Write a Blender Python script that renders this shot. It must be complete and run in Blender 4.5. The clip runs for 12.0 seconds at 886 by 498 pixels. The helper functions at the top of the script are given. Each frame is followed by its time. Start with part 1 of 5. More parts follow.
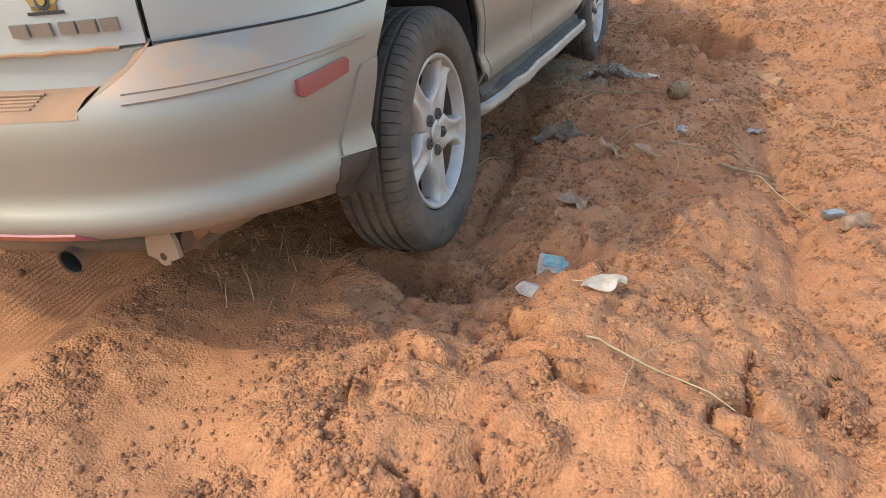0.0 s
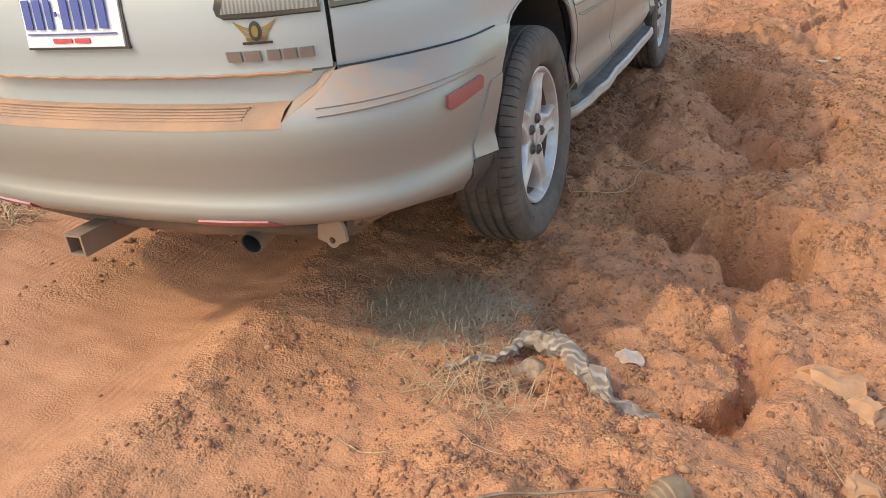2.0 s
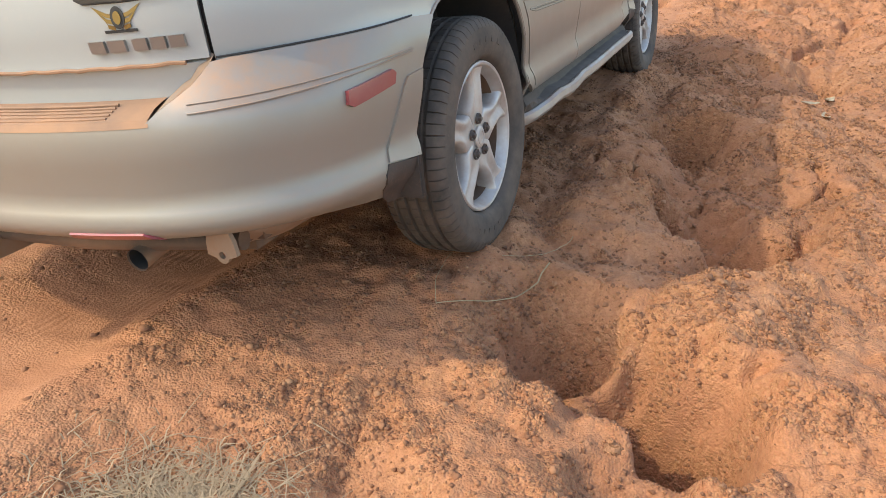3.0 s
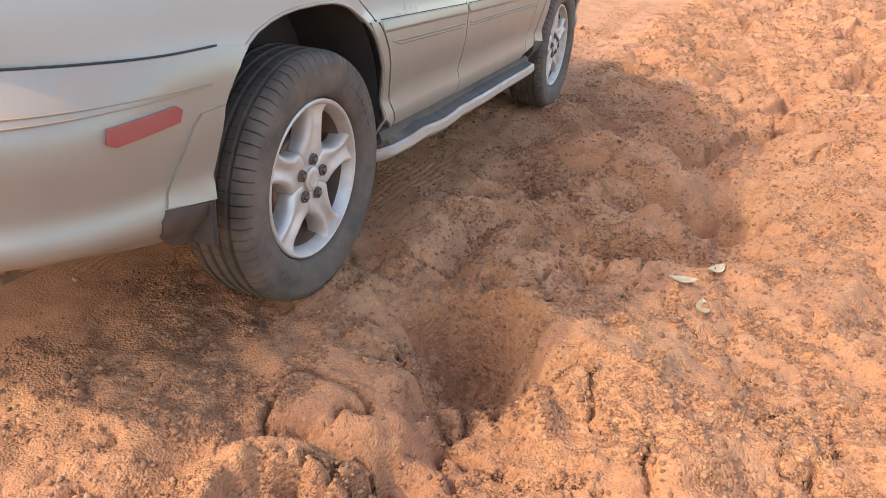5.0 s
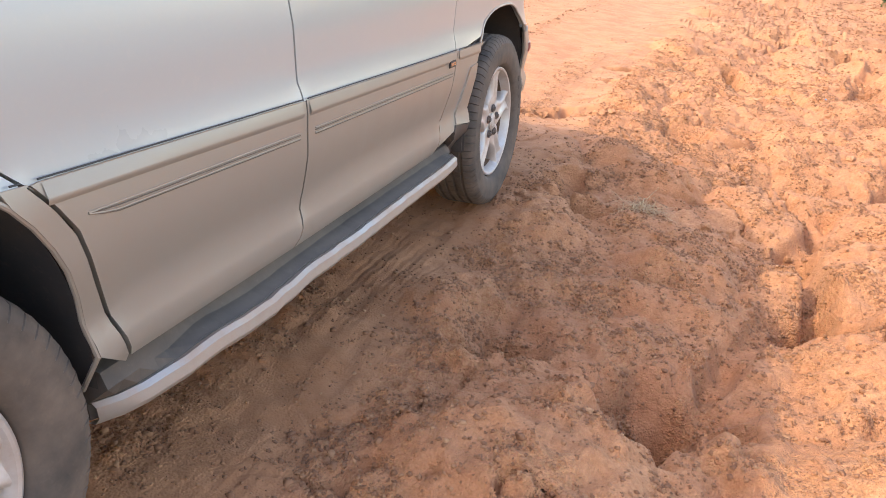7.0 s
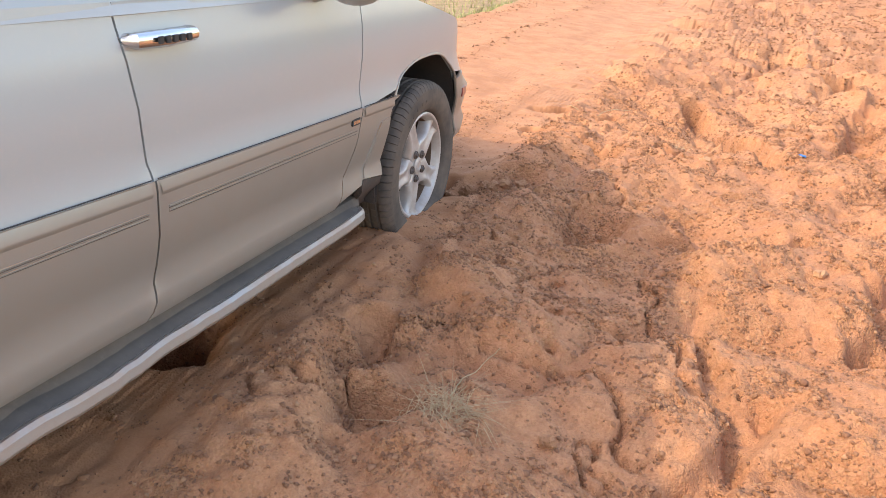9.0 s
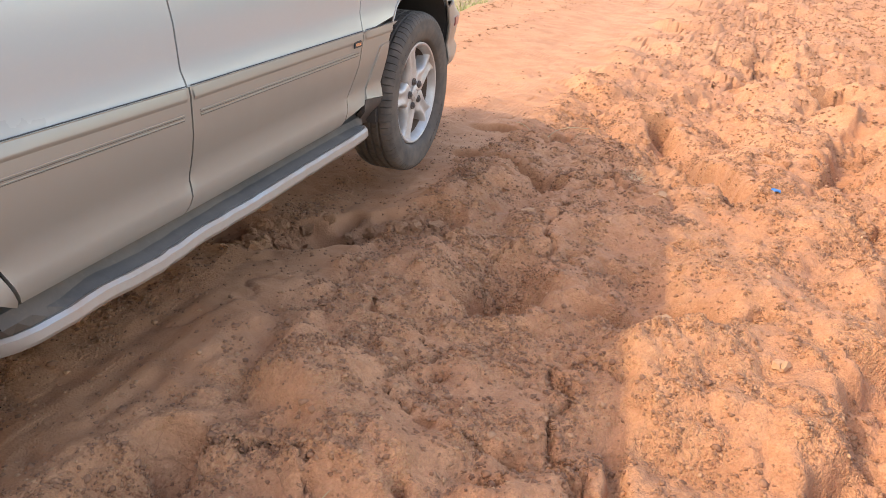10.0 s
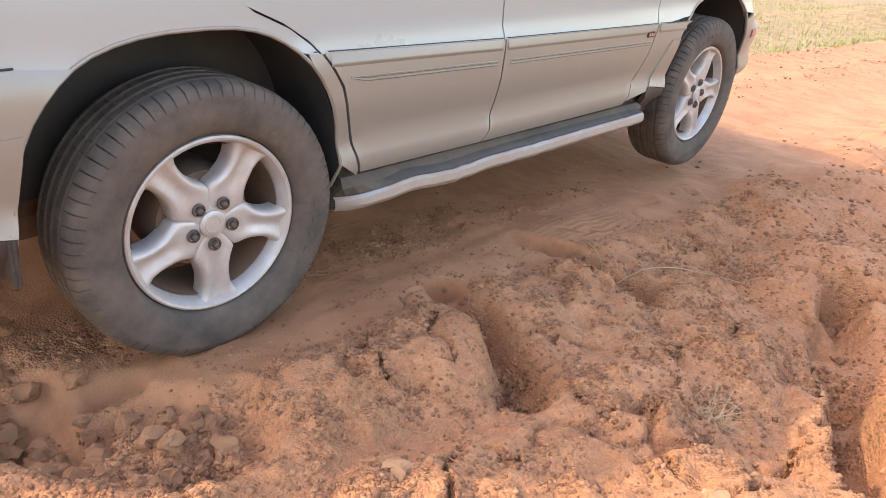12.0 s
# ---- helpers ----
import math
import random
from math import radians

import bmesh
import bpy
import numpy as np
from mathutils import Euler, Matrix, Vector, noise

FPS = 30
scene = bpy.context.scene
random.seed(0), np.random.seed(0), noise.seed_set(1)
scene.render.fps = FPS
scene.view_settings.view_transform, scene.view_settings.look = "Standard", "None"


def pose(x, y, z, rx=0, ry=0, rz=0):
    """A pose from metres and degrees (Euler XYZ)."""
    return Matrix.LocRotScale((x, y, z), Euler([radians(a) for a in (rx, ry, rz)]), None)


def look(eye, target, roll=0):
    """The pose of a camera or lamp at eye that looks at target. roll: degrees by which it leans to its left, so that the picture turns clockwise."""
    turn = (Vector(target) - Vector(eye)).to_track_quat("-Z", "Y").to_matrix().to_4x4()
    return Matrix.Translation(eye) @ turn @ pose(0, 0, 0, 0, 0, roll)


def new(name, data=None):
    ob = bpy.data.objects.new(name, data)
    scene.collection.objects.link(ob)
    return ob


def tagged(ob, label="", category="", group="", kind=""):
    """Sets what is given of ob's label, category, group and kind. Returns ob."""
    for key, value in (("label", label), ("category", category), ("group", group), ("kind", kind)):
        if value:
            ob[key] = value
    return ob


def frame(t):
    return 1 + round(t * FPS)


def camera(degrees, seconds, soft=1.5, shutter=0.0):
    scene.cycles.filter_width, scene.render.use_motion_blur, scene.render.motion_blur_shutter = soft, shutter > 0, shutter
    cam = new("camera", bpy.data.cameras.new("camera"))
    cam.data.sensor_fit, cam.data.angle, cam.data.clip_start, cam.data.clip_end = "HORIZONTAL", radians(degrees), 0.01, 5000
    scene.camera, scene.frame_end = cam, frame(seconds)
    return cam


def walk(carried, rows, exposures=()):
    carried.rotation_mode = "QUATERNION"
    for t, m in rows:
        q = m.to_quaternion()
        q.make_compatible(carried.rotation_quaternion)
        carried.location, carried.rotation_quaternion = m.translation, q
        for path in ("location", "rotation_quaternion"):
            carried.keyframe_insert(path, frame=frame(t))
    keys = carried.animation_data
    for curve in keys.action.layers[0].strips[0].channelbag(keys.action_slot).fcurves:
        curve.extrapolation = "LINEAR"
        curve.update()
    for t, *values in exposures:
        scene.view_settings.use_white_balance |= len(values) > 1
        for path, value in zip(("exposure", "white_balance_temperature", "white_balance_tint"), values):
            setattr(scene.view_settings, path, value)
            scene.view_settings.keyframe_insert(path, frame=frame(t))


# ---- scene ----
cam = camera(61.7, 12.0, soft=0.9)
METRES, EYE, TILT, LEAN, TURN = 12.0, 1.2, 0.0, 0.0, 21.8
ROWS = [
    (0.0, 0.0, 0.0, 0.0, -0.23, -29.49, 0.4),
    (0.5, 0.0108, 0.0606, 0.0046, 3.08, -28.87, -3.17),
    (1.0, 0.0241, 0.0967, 0.0117, 6.95, -26.72, -5.56),
    (1.5, 0.0335, 0.1297, 0.012, 3.84, -28.21, -1.19),
    (2.0, 0.05, 0.174, 0.0093, 1.95, -28.03, -1.29),
    (2.5, 0.0631, 0.2111, 0.0127, 0.3, -26.52, -1.28),
    (3.0, 0.0909, 0.2549, 0.0033, 2.7, -27.97, -2.84),
    (3.5, 0.1246, 0.3065, 0.0027, 3.46, -31.73, -5.46),
    (5.5, 0.183, 0.4282, 0.0106, 1.8, -25.79, -5.8),
    (6.0, 0.1983, 0.4794, 0.0108, 3.64, -25.57, -6.24),
    (6.5, 0.2079, 0.53, 0.0111, 3.62, -25.08, -6.11),
    (7.0, 0.2175, 0.5657, 0.0119, -0.07, -25.09, -3.96),
    (7.5, 0.2324, 0.5925, 0.0132, -6.49, -25.43, -2.22),
    (9.5, 0.3157, 0.7167, 0.0162, 2.69, -24.99, -2.78),
    (10.0, 0.331, 0.7432, 0.0142, 1.42, -25.33, -3.0),
    (10.5, 0.3504, 0.7728, 0.007, 12.32, -27.14, -2.52),
    (11.0, 0.3782, 0.8122, 0.0051, 18.01, -29.39, -3.71),
    (11.5, 0.3942, 0.8645, -0.0026, 20.96, -24.45, -6.27),
    (12.0, 0.3978, 0.8961, 0.0013, 22.85, -24.24, -6.36),
]
# stops by which the camera opens up as shade fills the view
EXPOSURES = [(0.0, 1.25, 6400, 11), (0.5, 1.35, 6400, 11), (1.0, 1.18, 6350, 12), (2.5, 1.2, 6400, 12), (3.7, 1.5, 6500, 14), (5.3, 1.72, 6650, 18), (6.5, 1.95, 6800, 21), (7.5, 1.88, 6850, 21), (9.5, 1.78, 6850, 20), (11.0, 2.0, 6800, 20), (12.0, 2.05, 6850, 21)]
walk(cam, [(t, pose(0, 0, EYE, TILT, LEAN, TURN) @ pose(METRES * x, METRES * y, METRES * z, 90 + pitch, roll, yaw)) for t, x, y, z, yaw, pitch, roll in ROWS], EXPOSURES)

# ---- light ----
world = bpy.data.worlds.new("sky")
scene.world = world
world.use_nodes = True
wn = world.node_tree.nodes
sky = wn.new("ShaderNodeTexSky")
sky.sky_type = "NISHITA"
sky.sun_disc = False
SUN_WAY = Vector((0.85, 0.75, -1.0))
sky.sun_elevation = math.atan2(1.0, math.hypot(0.85, 0.75))
sky.sun_rotation = math.atan2(-0.85, -0.75) % (2 * math.pi)
sky.dust_density = 2.0
sky.air_density = 1.6
wn["Background"].inputs["Strength"].default_value = 0.15
world.node_tree.links.new(sky.outputs["Color"], wn["Background"].inputs["Color"])
sun = new("sun", bpy.data.lights.new("sun", "SUN"))
sun.data.energy = 0.80
sun.data.angle = radians(0.7)
sun.data.color = (1.0, 0.94, 0.66)
sun.matrix_world = look((0, 0, 20), Vector((0, 0, 20)) + SUN_WAY)


# ---- materials ----
def material(name, build=None, **sets):
    m = bpy.data.materials.new(name)
    m.use_nodes = True
    b = m.node_tree.nodes["Principled BSDF"]
    for key, value in sets.items():
        key = key.replace("_", " ")
        b.inputs[key].default_value = (*value, 1) if isinstance(value, tuple) else value
    if build:
        build(m.node_tree, b)
    return m


def node(tree, kind, **values):
    n = tree.nodes.new("ShaderNode" + kind)
    for key, value in values.items():
        n.inputs[key.replace("_", " ")].default_value = value
    return n


def noise_of(tree, scale, detail=6.0, rough=0.6, space="Object"):
    co = tree.nodes.new("ShaderNodeTexCoord")
    n = node(tree, "TexNoise", Scale=scale, Detail=detail, Roughness=rough)
    tree.links.new(co.outputs[space], n.inputs["Vector"])
    return n.outputs["Fac"]


def ramp(tree, fac, *stops):
    r = tree.nodes.new("ShaderNodeValToRGB")
    els = r.color_ramp.elements
    while len(els) < len(stops):
        els.new(0.5)
    for e, (at, col) in zip(els, stops):
        e.position = at
        e.color = (*col, 1) if isinstance(col, tuple) else (col, col, col, 1)
    tree.links.new(fac, r.inputs["Fac"])
    return r.outputs["Color"]


def mix(tree, fac, a, b, mode="MIX"):
    m = tree.nodes.new("ShaderNodeMix")
    m.data_type, m.blend_type = "RGBA", mode
    for sock, v in ((m.inputs[0], fac), (m.inputs[6], a), (m.inputs[7], b)):
        if isinstance(v, bpy.types.NodeSocket):
            tree.links.new(v, sock)
        elif isinstance(v, tuple):
            sock.default_value = (*v, 1)
        else:
            sock.default_value = v
    return m.outputs[2]


def bump(tree, b, height, strength, distance):
    n = node(tree, "Bump", Strength=strength, Distance=distance)
    tree.links.new(height, n.inputs["Height"])
    tree.links.new(n.outputs["Normal"], b.inputs["Normal"])


def node_color(tree, co, scale):
    n = node(tree, "TexNoise", Scale=scale, Detail=3.0)
    tree.links.new(co.outputs["Object"], n.inputs["Vector"])
    return n.outputs["Color"]


def soil_build(tree, b):
    big = noise_of(tree, 0.9, 4)
    mid = noise_of(tree, 5.0, 6, 0.65)
    fine = noise_of(tree, 45.0, 8, 0.7)
    grit = noise_of(tree, 220.0, 4, 0.6)
    c = ramp(tree, big, (0.3, (0.50, 0.245, 0.128)), (0.55, (0.60, 0.32, 0.165)), (0.75, (0.65, 0.39, 0.21)))
    c = mix(tree, ramp(tree, mid, (0.45, 0.0), (0.65, 0.5)), c, (0.42, 0.18, 0.085))
    c = mix(tree, ramp(tree, fine, (0.48, 0.0), (0.78, 0.55)), c, (0.32, 0.14, 0.07))
    c = mix(tree, ramp(tree, grit, (0.55, 0.0), (0.8, 0.5)), c, (0.60, 0.38, 0.22))
    c = mix(tree, ramp(tree, noise_of(tree, 16.0, 5, 0.75), (0.5, 0.0), (0.64, 0.35)), c, (0.30, 0.125, 0.062))
    # knobbly crust: two sizes of rounded lumps, in patches, joints darkened where the bumps dip
    co = tree.nodes.new("ShaderNodeTexCoord")
    warp = mix(tree, 0.012, co.outputs["Object"], node_color(tree, co, 14.0))
    pa = tree.nodes.new("ShaderNodeAttribute")
    pa.attribute_name = "crumbs"
    patch = ramp(tree, pa.outputs["Fac"], (0.28, 0.45), (0.9, 1.0))
    crack = tree.nodes.new("ShaderNodeTexVoronoi")
    crack.feature = "DISTANCE_TO_EDGE"
    crack.inputs["Scale"].default_value = 5.5
    tree.links.new(mix(tree, 0.09, co.outputs["Object"], node_color(tree, co, 9.0)), crack.inputs["Vector"])
    split = mix(tree, 1.0, ramp(tree, crack.outputs["Distance"], (0.0, 1.0), (0.014, 0.0)), ramp(tree, noise_of(tree, 1.7, 3), (0.5, 0.0), (0.6, 0.75)), "MULTIPLY")
    c = mix(tree, split, c, (0.16, 0.07, 0.037))
    lumps = []
    for scale, reach in ((64.0, 0.85), (150.0, 0.8)):
        v = node(tree, "TexVoronoi", Scale=scale)
        tree.links.new(warp, v.inputs["Vector"])
        lumps.append(ramp(tree, v.outputs["Distance"], (0.05, 1.0), (reach, 0.0)))
        tone = ramp(tree, v.outputs["Color"], (0.25, 0.0), (0.85, 0.75))
        # dark cells: brown nodules, and crumbs' small shadows put into the colour
        speck = ramp(tree, v.outputs["Color"], (0.68, 0.0), (0.74, 0.85))
        if scale > 100:
            c = mix(tree, mix(tree, 1.0, speck, patch, "MULTIPLY"), c, (0.24, 0.095, 0.045))
        c = mix(tree, mix(tree, 1.0, tone, patch, "MULTIPLY"), c, (0.40, 0.175, 0.08) if scale < 100 else (0.58, 0.33, 0.16))
    joint = mix(tree, 1.0, ramp(tree, lumps[0], (0.0, 0.25), (0.3, 0.0)), patch, "MULTIPLY")
    c = mix(tree, joint, c, (0.31, 0.125, 0.058))
    at0 = tree.nodes.new("ShaderNodeAttribute")
    at0.attribute_name = "track"
    keep = ramp(tree, at0.outputs["Fac"], (0.1, 1.0), (0.8, 0.15))
    n1 = node(tree, "Bump", Distance=0.005)
    tree.links.new(mix(tree, 1.0, patch, keep, "MULTIPLY"), n1.inputs["Strength"])
    tree.links.new(lumps[0], n1.inputs["Height"])
    n2 = node(tree, "Bump", Distance=0.0035)
    tree.links.new(mix(tree, 0.5, keep, patch), n2.inputs["Strength"])
    tree.links.new(lumps[1], n2.inputs["Height"])
    tree.links.new(n1.outputs["Normal"], n2.inputs["Normal"])
    n3 = node(tree, "Bump", Distance=0.0045)
    tree.links.new(mix(tree, 0.4, fine, grit), n3.inputs["Height"])
    tree.links.new(n2.outputs["Normal"], n3.inputs["Normal"])
    tree.links.new(ramp(tree, at0.outputs["Fac"], (0.1, 0.75), (0.8, 0.3)), n3.inputs["Strength"])
    # tread prints along the wheel tracks
    tread = node(tree, "TexWave", Scale=11.0, Distortion=4.0, Detail=3.0)
    tread.bands_direction = "X"
    tree.links.new(co.outputs["Object"], tread.inputs["Vector"])
    n4 = node(tree, "Bump", Distance=0.005)
    tree.links.new(mix(tree, 1.0, ramp(tree, at0.outputs["Fac"], (0.3, 0.0), (0.7, 0.7)), ramp(tree, noise_of(tree, 1.3, 3), (0.48, 0.0), (0.65, 0.7)), "MULTIPLY"), n4.inputs["Strength"])
    tree.links.new(tread.outputs["Fac"], n4.inputs["Height"])
    tree.links.new(n3.outputs["Normal"], n4.inputs["Normal"])
    relief = n4.outputs["Normal"]
    # worn wheel track: smooth pale dust, told by the mesh's track attribute
    at = tree.nodes.new("ShaderNodeAttribute")
    at.attribute_name = "track"
    dust = mix(tree, ramp(tree, mid, (0.4, 0.0), (0.62, 1.0)), (0.54, 0.285, 0.145), (0.43, 0.21, 0.10))
    c = mix(tree, at.outputs["Fac"], c, dust)
    c = mix(tree, 1.0, c, (0.82, 0.715, 0.655), "MULTIPLY")
    g = tree.nodes.new("ShaderNodeAttribute")
    g.attribute_name = "field"
    straw = mix(tree, ramp(tree, mid, (0.4, 0.0), (0.6, 1.0)), (0.36, 0.235, 0.12), (0.25, 0.165, 0.085))
    c = mix(tree, g.outputs["Fac"], c, straw)
    tree.links.new(c, b.inputs["Base Color"])
    tree.links.new(relief, b.inputs["Normal"])


SOIL = material("laterite_soil", soil_build, Roughness=0.95)


def crumb_build(tree, b):
    """Lumps of the same earth, darker or paler one by one."""
    geo = tree.nodes.new("ShaderNodeNewGeometry")
    c = ramp(tree, geo.outputs["Random Per Island"], (0.0, (0.135, 0.056, 0.028)), (0.45, (0.235, 0.103, 0.048)), (0.8, (0.37, 0.175, 0.082)), (1.0, (0.54, 0.30, 0.15)))
    n = noise_of(tree, 120, 3)
    tree.links.new(mix(tree, n, c, (0.3, 0.14, 0.07)), b.inputs["Base Color"])
    bump(tree, b, n, 0.5, 0.003)


CRUMB = material("laterite_crumbs", crumb_build, Roughness=0.95)


def clod_build(tree, b):
    info = tree.nodes.new("ShaderNodeObjectInfo")
    c = ramp(tree, info.outputs["Random"], (0.0, (0.46, 0.21, 0.10)), (1.0, (0.58, 0.31, 0.155)))
    n = noise_of(tree, 40, 6)
    tree.links.new(mix(tree, n, c, (0.42, 0.19, 0.09)), b.inputs["Base Color"])
    bump(tree, b, n, 0.7, 0.01)


CLOD = material("dry_clod", clod_build, Roughness=0.95)


def dusty(base, rough, metal=0.0, settle=0.0, dust=(0.40, 0.24, 0.14), low=0.35, high=0.75, most=0.45, coat=0.0, scale=3.0):
    """Paint or plastic with a film of road dust in patches and fine specks."""
    def build(tree, b):
        n = noise_of(tree, scale, 7, 0.62)
        f = ramp(tree, n, (low, 0.0), (high, most))
        speck = ramp(tree, noise_of(tree, 60, 5, 0.7), (0.55, 0.0), (0.75, 0.25))
        c = mix(tree, f, base, dust)
        if settle:
            # dust lies thickest on what faces up
            g = tree.nodes.new("ShaderNodeNewGeometry")
            sep = tree.nodes.new("ShaderNodeSeparateXYZ")
            tree.links.new(g.outputs["Normal"], sep.inputs[0])
            lie = ramp(tree, sep.outputs["Z"], (0.35, 0.0), (0.75, settle))
            lie = mix(tree, 1.0, lie, ramp(tree, noise_of(tree, 7, 6, 0.7), (0.36, 0.15), (0.6, 1.0)), "MULTIPLY")
            c = mix(tree, lie, c, (0.50, 0.27, 0.14))
        tree.links.new(mix(tree, speck, c, dust), b.inputs["Base Color"])
        r = node(tree, "MapRange", To_Min=rough, To_Max=0.85)
        tree.links.new(f, r.inputs["Value"])
        tree.links.new(r.outputs[0], b.inputs["Roughness"])
        bump(tree, b, noise_of(tree, 300, 2), 0.05, 0.001)
    return material("dusty_surface", build, Metallic=metal, Coat_Weight=coat, Coat_Roughness=0.15)


WHITE = dusty((0.375, 0.393, 0.385), 0.26, coat=0.5, dust=(0.46, 0.43, 0.385), most=0.15, scale=1.2, low=0.2, high=0.95)
SILVER = dusty((0.30, 0.283, 0.25), 0.40, metal=0.35, settle=0.8, dust=(0.34, 0.265, 0.20), low=0.35, high=0.8, most=0.45, coat=0.2)
PAD = dusty((0.22, 0.14, 0.095), 0.7, dust=(0.40, 0.225, 0.125), low=0.25, high=0.6, most=0.9, scale=6)
RUBBER = dusty((0.050, 0.042, 0.036), 0.78, dust=(0.20, 0.145, 0.108), low=0.3, high=0.8, most=0.8, scale=9)
NUT_AND_GROOVE = dusty((0.14, 0.12, 0.11), 0.45, metal=0.6, dust=(0.2, 0.13, 0.09), most=0.5, scale=30)
BLACK = dusty((0.03, 0.03, 0.032), 0.6, dust=(0.28, 0.18, 0.12), low=0.4, high=0.85, most=0.5)
STEP = dusty((0.085, 0.072, 0.062), 0.85, dust=(0.24, 0.185, 0.14), low=0.35, high=0.8, most=0.6, scale=5)
LINER = dusty((0.03, 0.03, 0.032), 0.8, dust=(0.13, 0.095, 0.07), low=0.35, high=0.8, most=0.5)
EDGE = dusty((0.42, 0.40, 0.37), 0.42, metal=0.5, settle=0.3, dust=(0.40, 0.27, 0.19), low=0.4, high=0.8, most=0.6, scale=7)
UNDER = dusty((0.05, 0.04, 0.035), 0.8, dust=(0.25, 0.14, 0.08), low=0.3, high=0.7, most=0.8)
ALLOY = dusty((0.56, 0.54, 0.52), 0.42, metal=0.45, dust=(0.40, 0.27, 0.19), low=0.36, high=0.75, most=0.7, scale=9)
STEEL = dusty((0.30, 0.24, 0.19), 0.5, metal=0.6, dust=(0.36, 0.2, 0.11), most=0.8, scale=12)
CHROME = material("chrome", Base_Color=(0.75, 0.74, 0.72), Metallic=1.0, Roughness=0.18)
GLASS = material("tinted_window", Base_Color=(0.02, 0.024, 0.025), Roughness=0.06, Coat_Weight=0.5)
LAMP_DARK = material("smoked_lamp", Base_Color=(0.05, 0.047, 0.045), Roughness=0.1, Coat_Weight=1.0)
LAMP_RED = material("red_lens", Base_Color=(0.27, 0.012, 0.017), Roughness=0.15, Coat_Weight=1.0)
REFLECTOR = dusty((0.27, 0.035, 0.045), 0.28, dust=(0.3, 0.15, 0.11), most=0.5, coat=0.6)


def clear_build(tree, b):
    co = tree.nodes.new("ShaderNodeTexCoord")
    w = node(tree, "TexWave", Scale=34.0, Distortion=2.0, Detail=2.0)
    w.bands_direction = "X"
    tree.links.new(co.outputs["Object"], w.inputs["Vector"])
    tree.links.new(ramp(tree, w.outputs["Fac"], (0.0, (0.15, 0.145, 0.135)), (1.0, (0.27, 0.26, 0.245))), b.inputs["Base Color"])
    bump(tree, b, w.outputs["Fac"], 0.25, 0.003)


LAMP_CLEAR = material("clear_lens", clear_build, Roughness=0.12, Coat_Weight=1.0)
BADGE = material("dull_chrome", Base_Color=(0.33, 0.325, 0.32), Metallic=0.8, Roughness=0.35)
GOLD = material("gold_foil", Base_Color=(0.27, 0.185, 0.06), Metallic=0.6, Roughness=0.35)
INK_BLACK = material("ink_black", Base_Color=(0.03, 0.03, 0.03), Roughness=0.6)
BLUE_INK = material("blue_print", Base_Color=(0.06, 0.08, 0.28), Roughness=0.5)
RED_INK = material("red_print", Base_Color=(0.5, 0.06, 0.07), Roughness=0.5)
PLATE = dusty((0.72, 0.73, 0.74), 0.4, dust=(0.5, 0.4, 0.3), most=0.35)
RUST = dusty((0.26, 0.11, 0.05), 0.9, dust=(0.42, 0.2, 0.09), most=0.9, scale=20)


# ---- helpers ----
def obj(name, verts, faces, mat, parent=None, smooth=True, label=""):
    me = bpy.data.meshes.new(name)
    me.from_pydata([tuple(v) for v in verts], [], [tuple(f) for f in faces])
    me.materials.append(mat)
    if smooth:
        me.shade_smooth()
    o = new(name, me)
    if parent:
        o.parent = parent
    if label:
        o["label"] = label
    return o


def part(name, bm, mat, parent, label="", smooth=True):
    me = bpy.data.meshes.new(name)
    bmesh.ops.recalc_face_normals(bm, faces=bm.faces)
    bm.to_mesh(me)
    bm.free()
    me.materials.append(mat)
    if smooth:
        me.shade_smooth()
        me.set_sharp_from_angle(angle=radians(38))
    o = new(name, me)
    if parent:
        o.parent = parent
    if label:
        o["label"] = label
    return o


def box(bm, x0, x1, y0, y1, z0, z1, bevel=0.0, m=None):
    mm = Matrix.Translation(((x0 + x1) / 2, (y0 + y1) / 2, (z0 + z1) / 2)) @ Matrix.Diagonal((x1 - x0, y1 - y0, z1 - z0, 1))
    r = bmesh.ops.create_cube(bm, size=1, matrix=(m or Matrix()) @ mm)
    if bevel:
        es = list({e for v in r["verts"] for e in v.link_edges})
        bmesh.ops.bevel(bm, geom=es, offset=bevel, segments=2, affect="EDGES")
    return bm


def tube(bm, pts, radii, sides=8, cap=True):
    """A round rod through pts; radii is one number or one for each point."""
    pts = [Vector(p) for p in pts]
    if isinstance(radii, (int, float)):
        radii = [radii] * len(pts)
    rings = []
    for i, p in enumerate(pts):
        d = (pts[min(i + 1, len(pts) - 1)] - pts[max(i - 1, 0)]).normalized()
        a = d.orthogonal().normalized() if i == 0 else (rings_a - d * rings_a.dot(d)).normalized()
        rings_a = a
        b = d.cross(a)
        rings.append([bm.verts.new(p + radii[i] * (math.cos(k * math.tau / sides) * a + math.sin(k * math.tau / sides) * b)) for k in range(sides)])
    for r, s in zip(rings, rings[1:]):
        for k in range(sides):
            bm.faces.new((r[k], r[(k + 1) % sides], s[(k + 1) % sides], s[k]))
    if cap:
        bm.faces.new(rings[0][::-1])
        bm.faces.new(rings[-1])
    return bm

# ---- ground ----
rng = np.random.default_rng(7)
LATTICE = rng.random((256, 256))


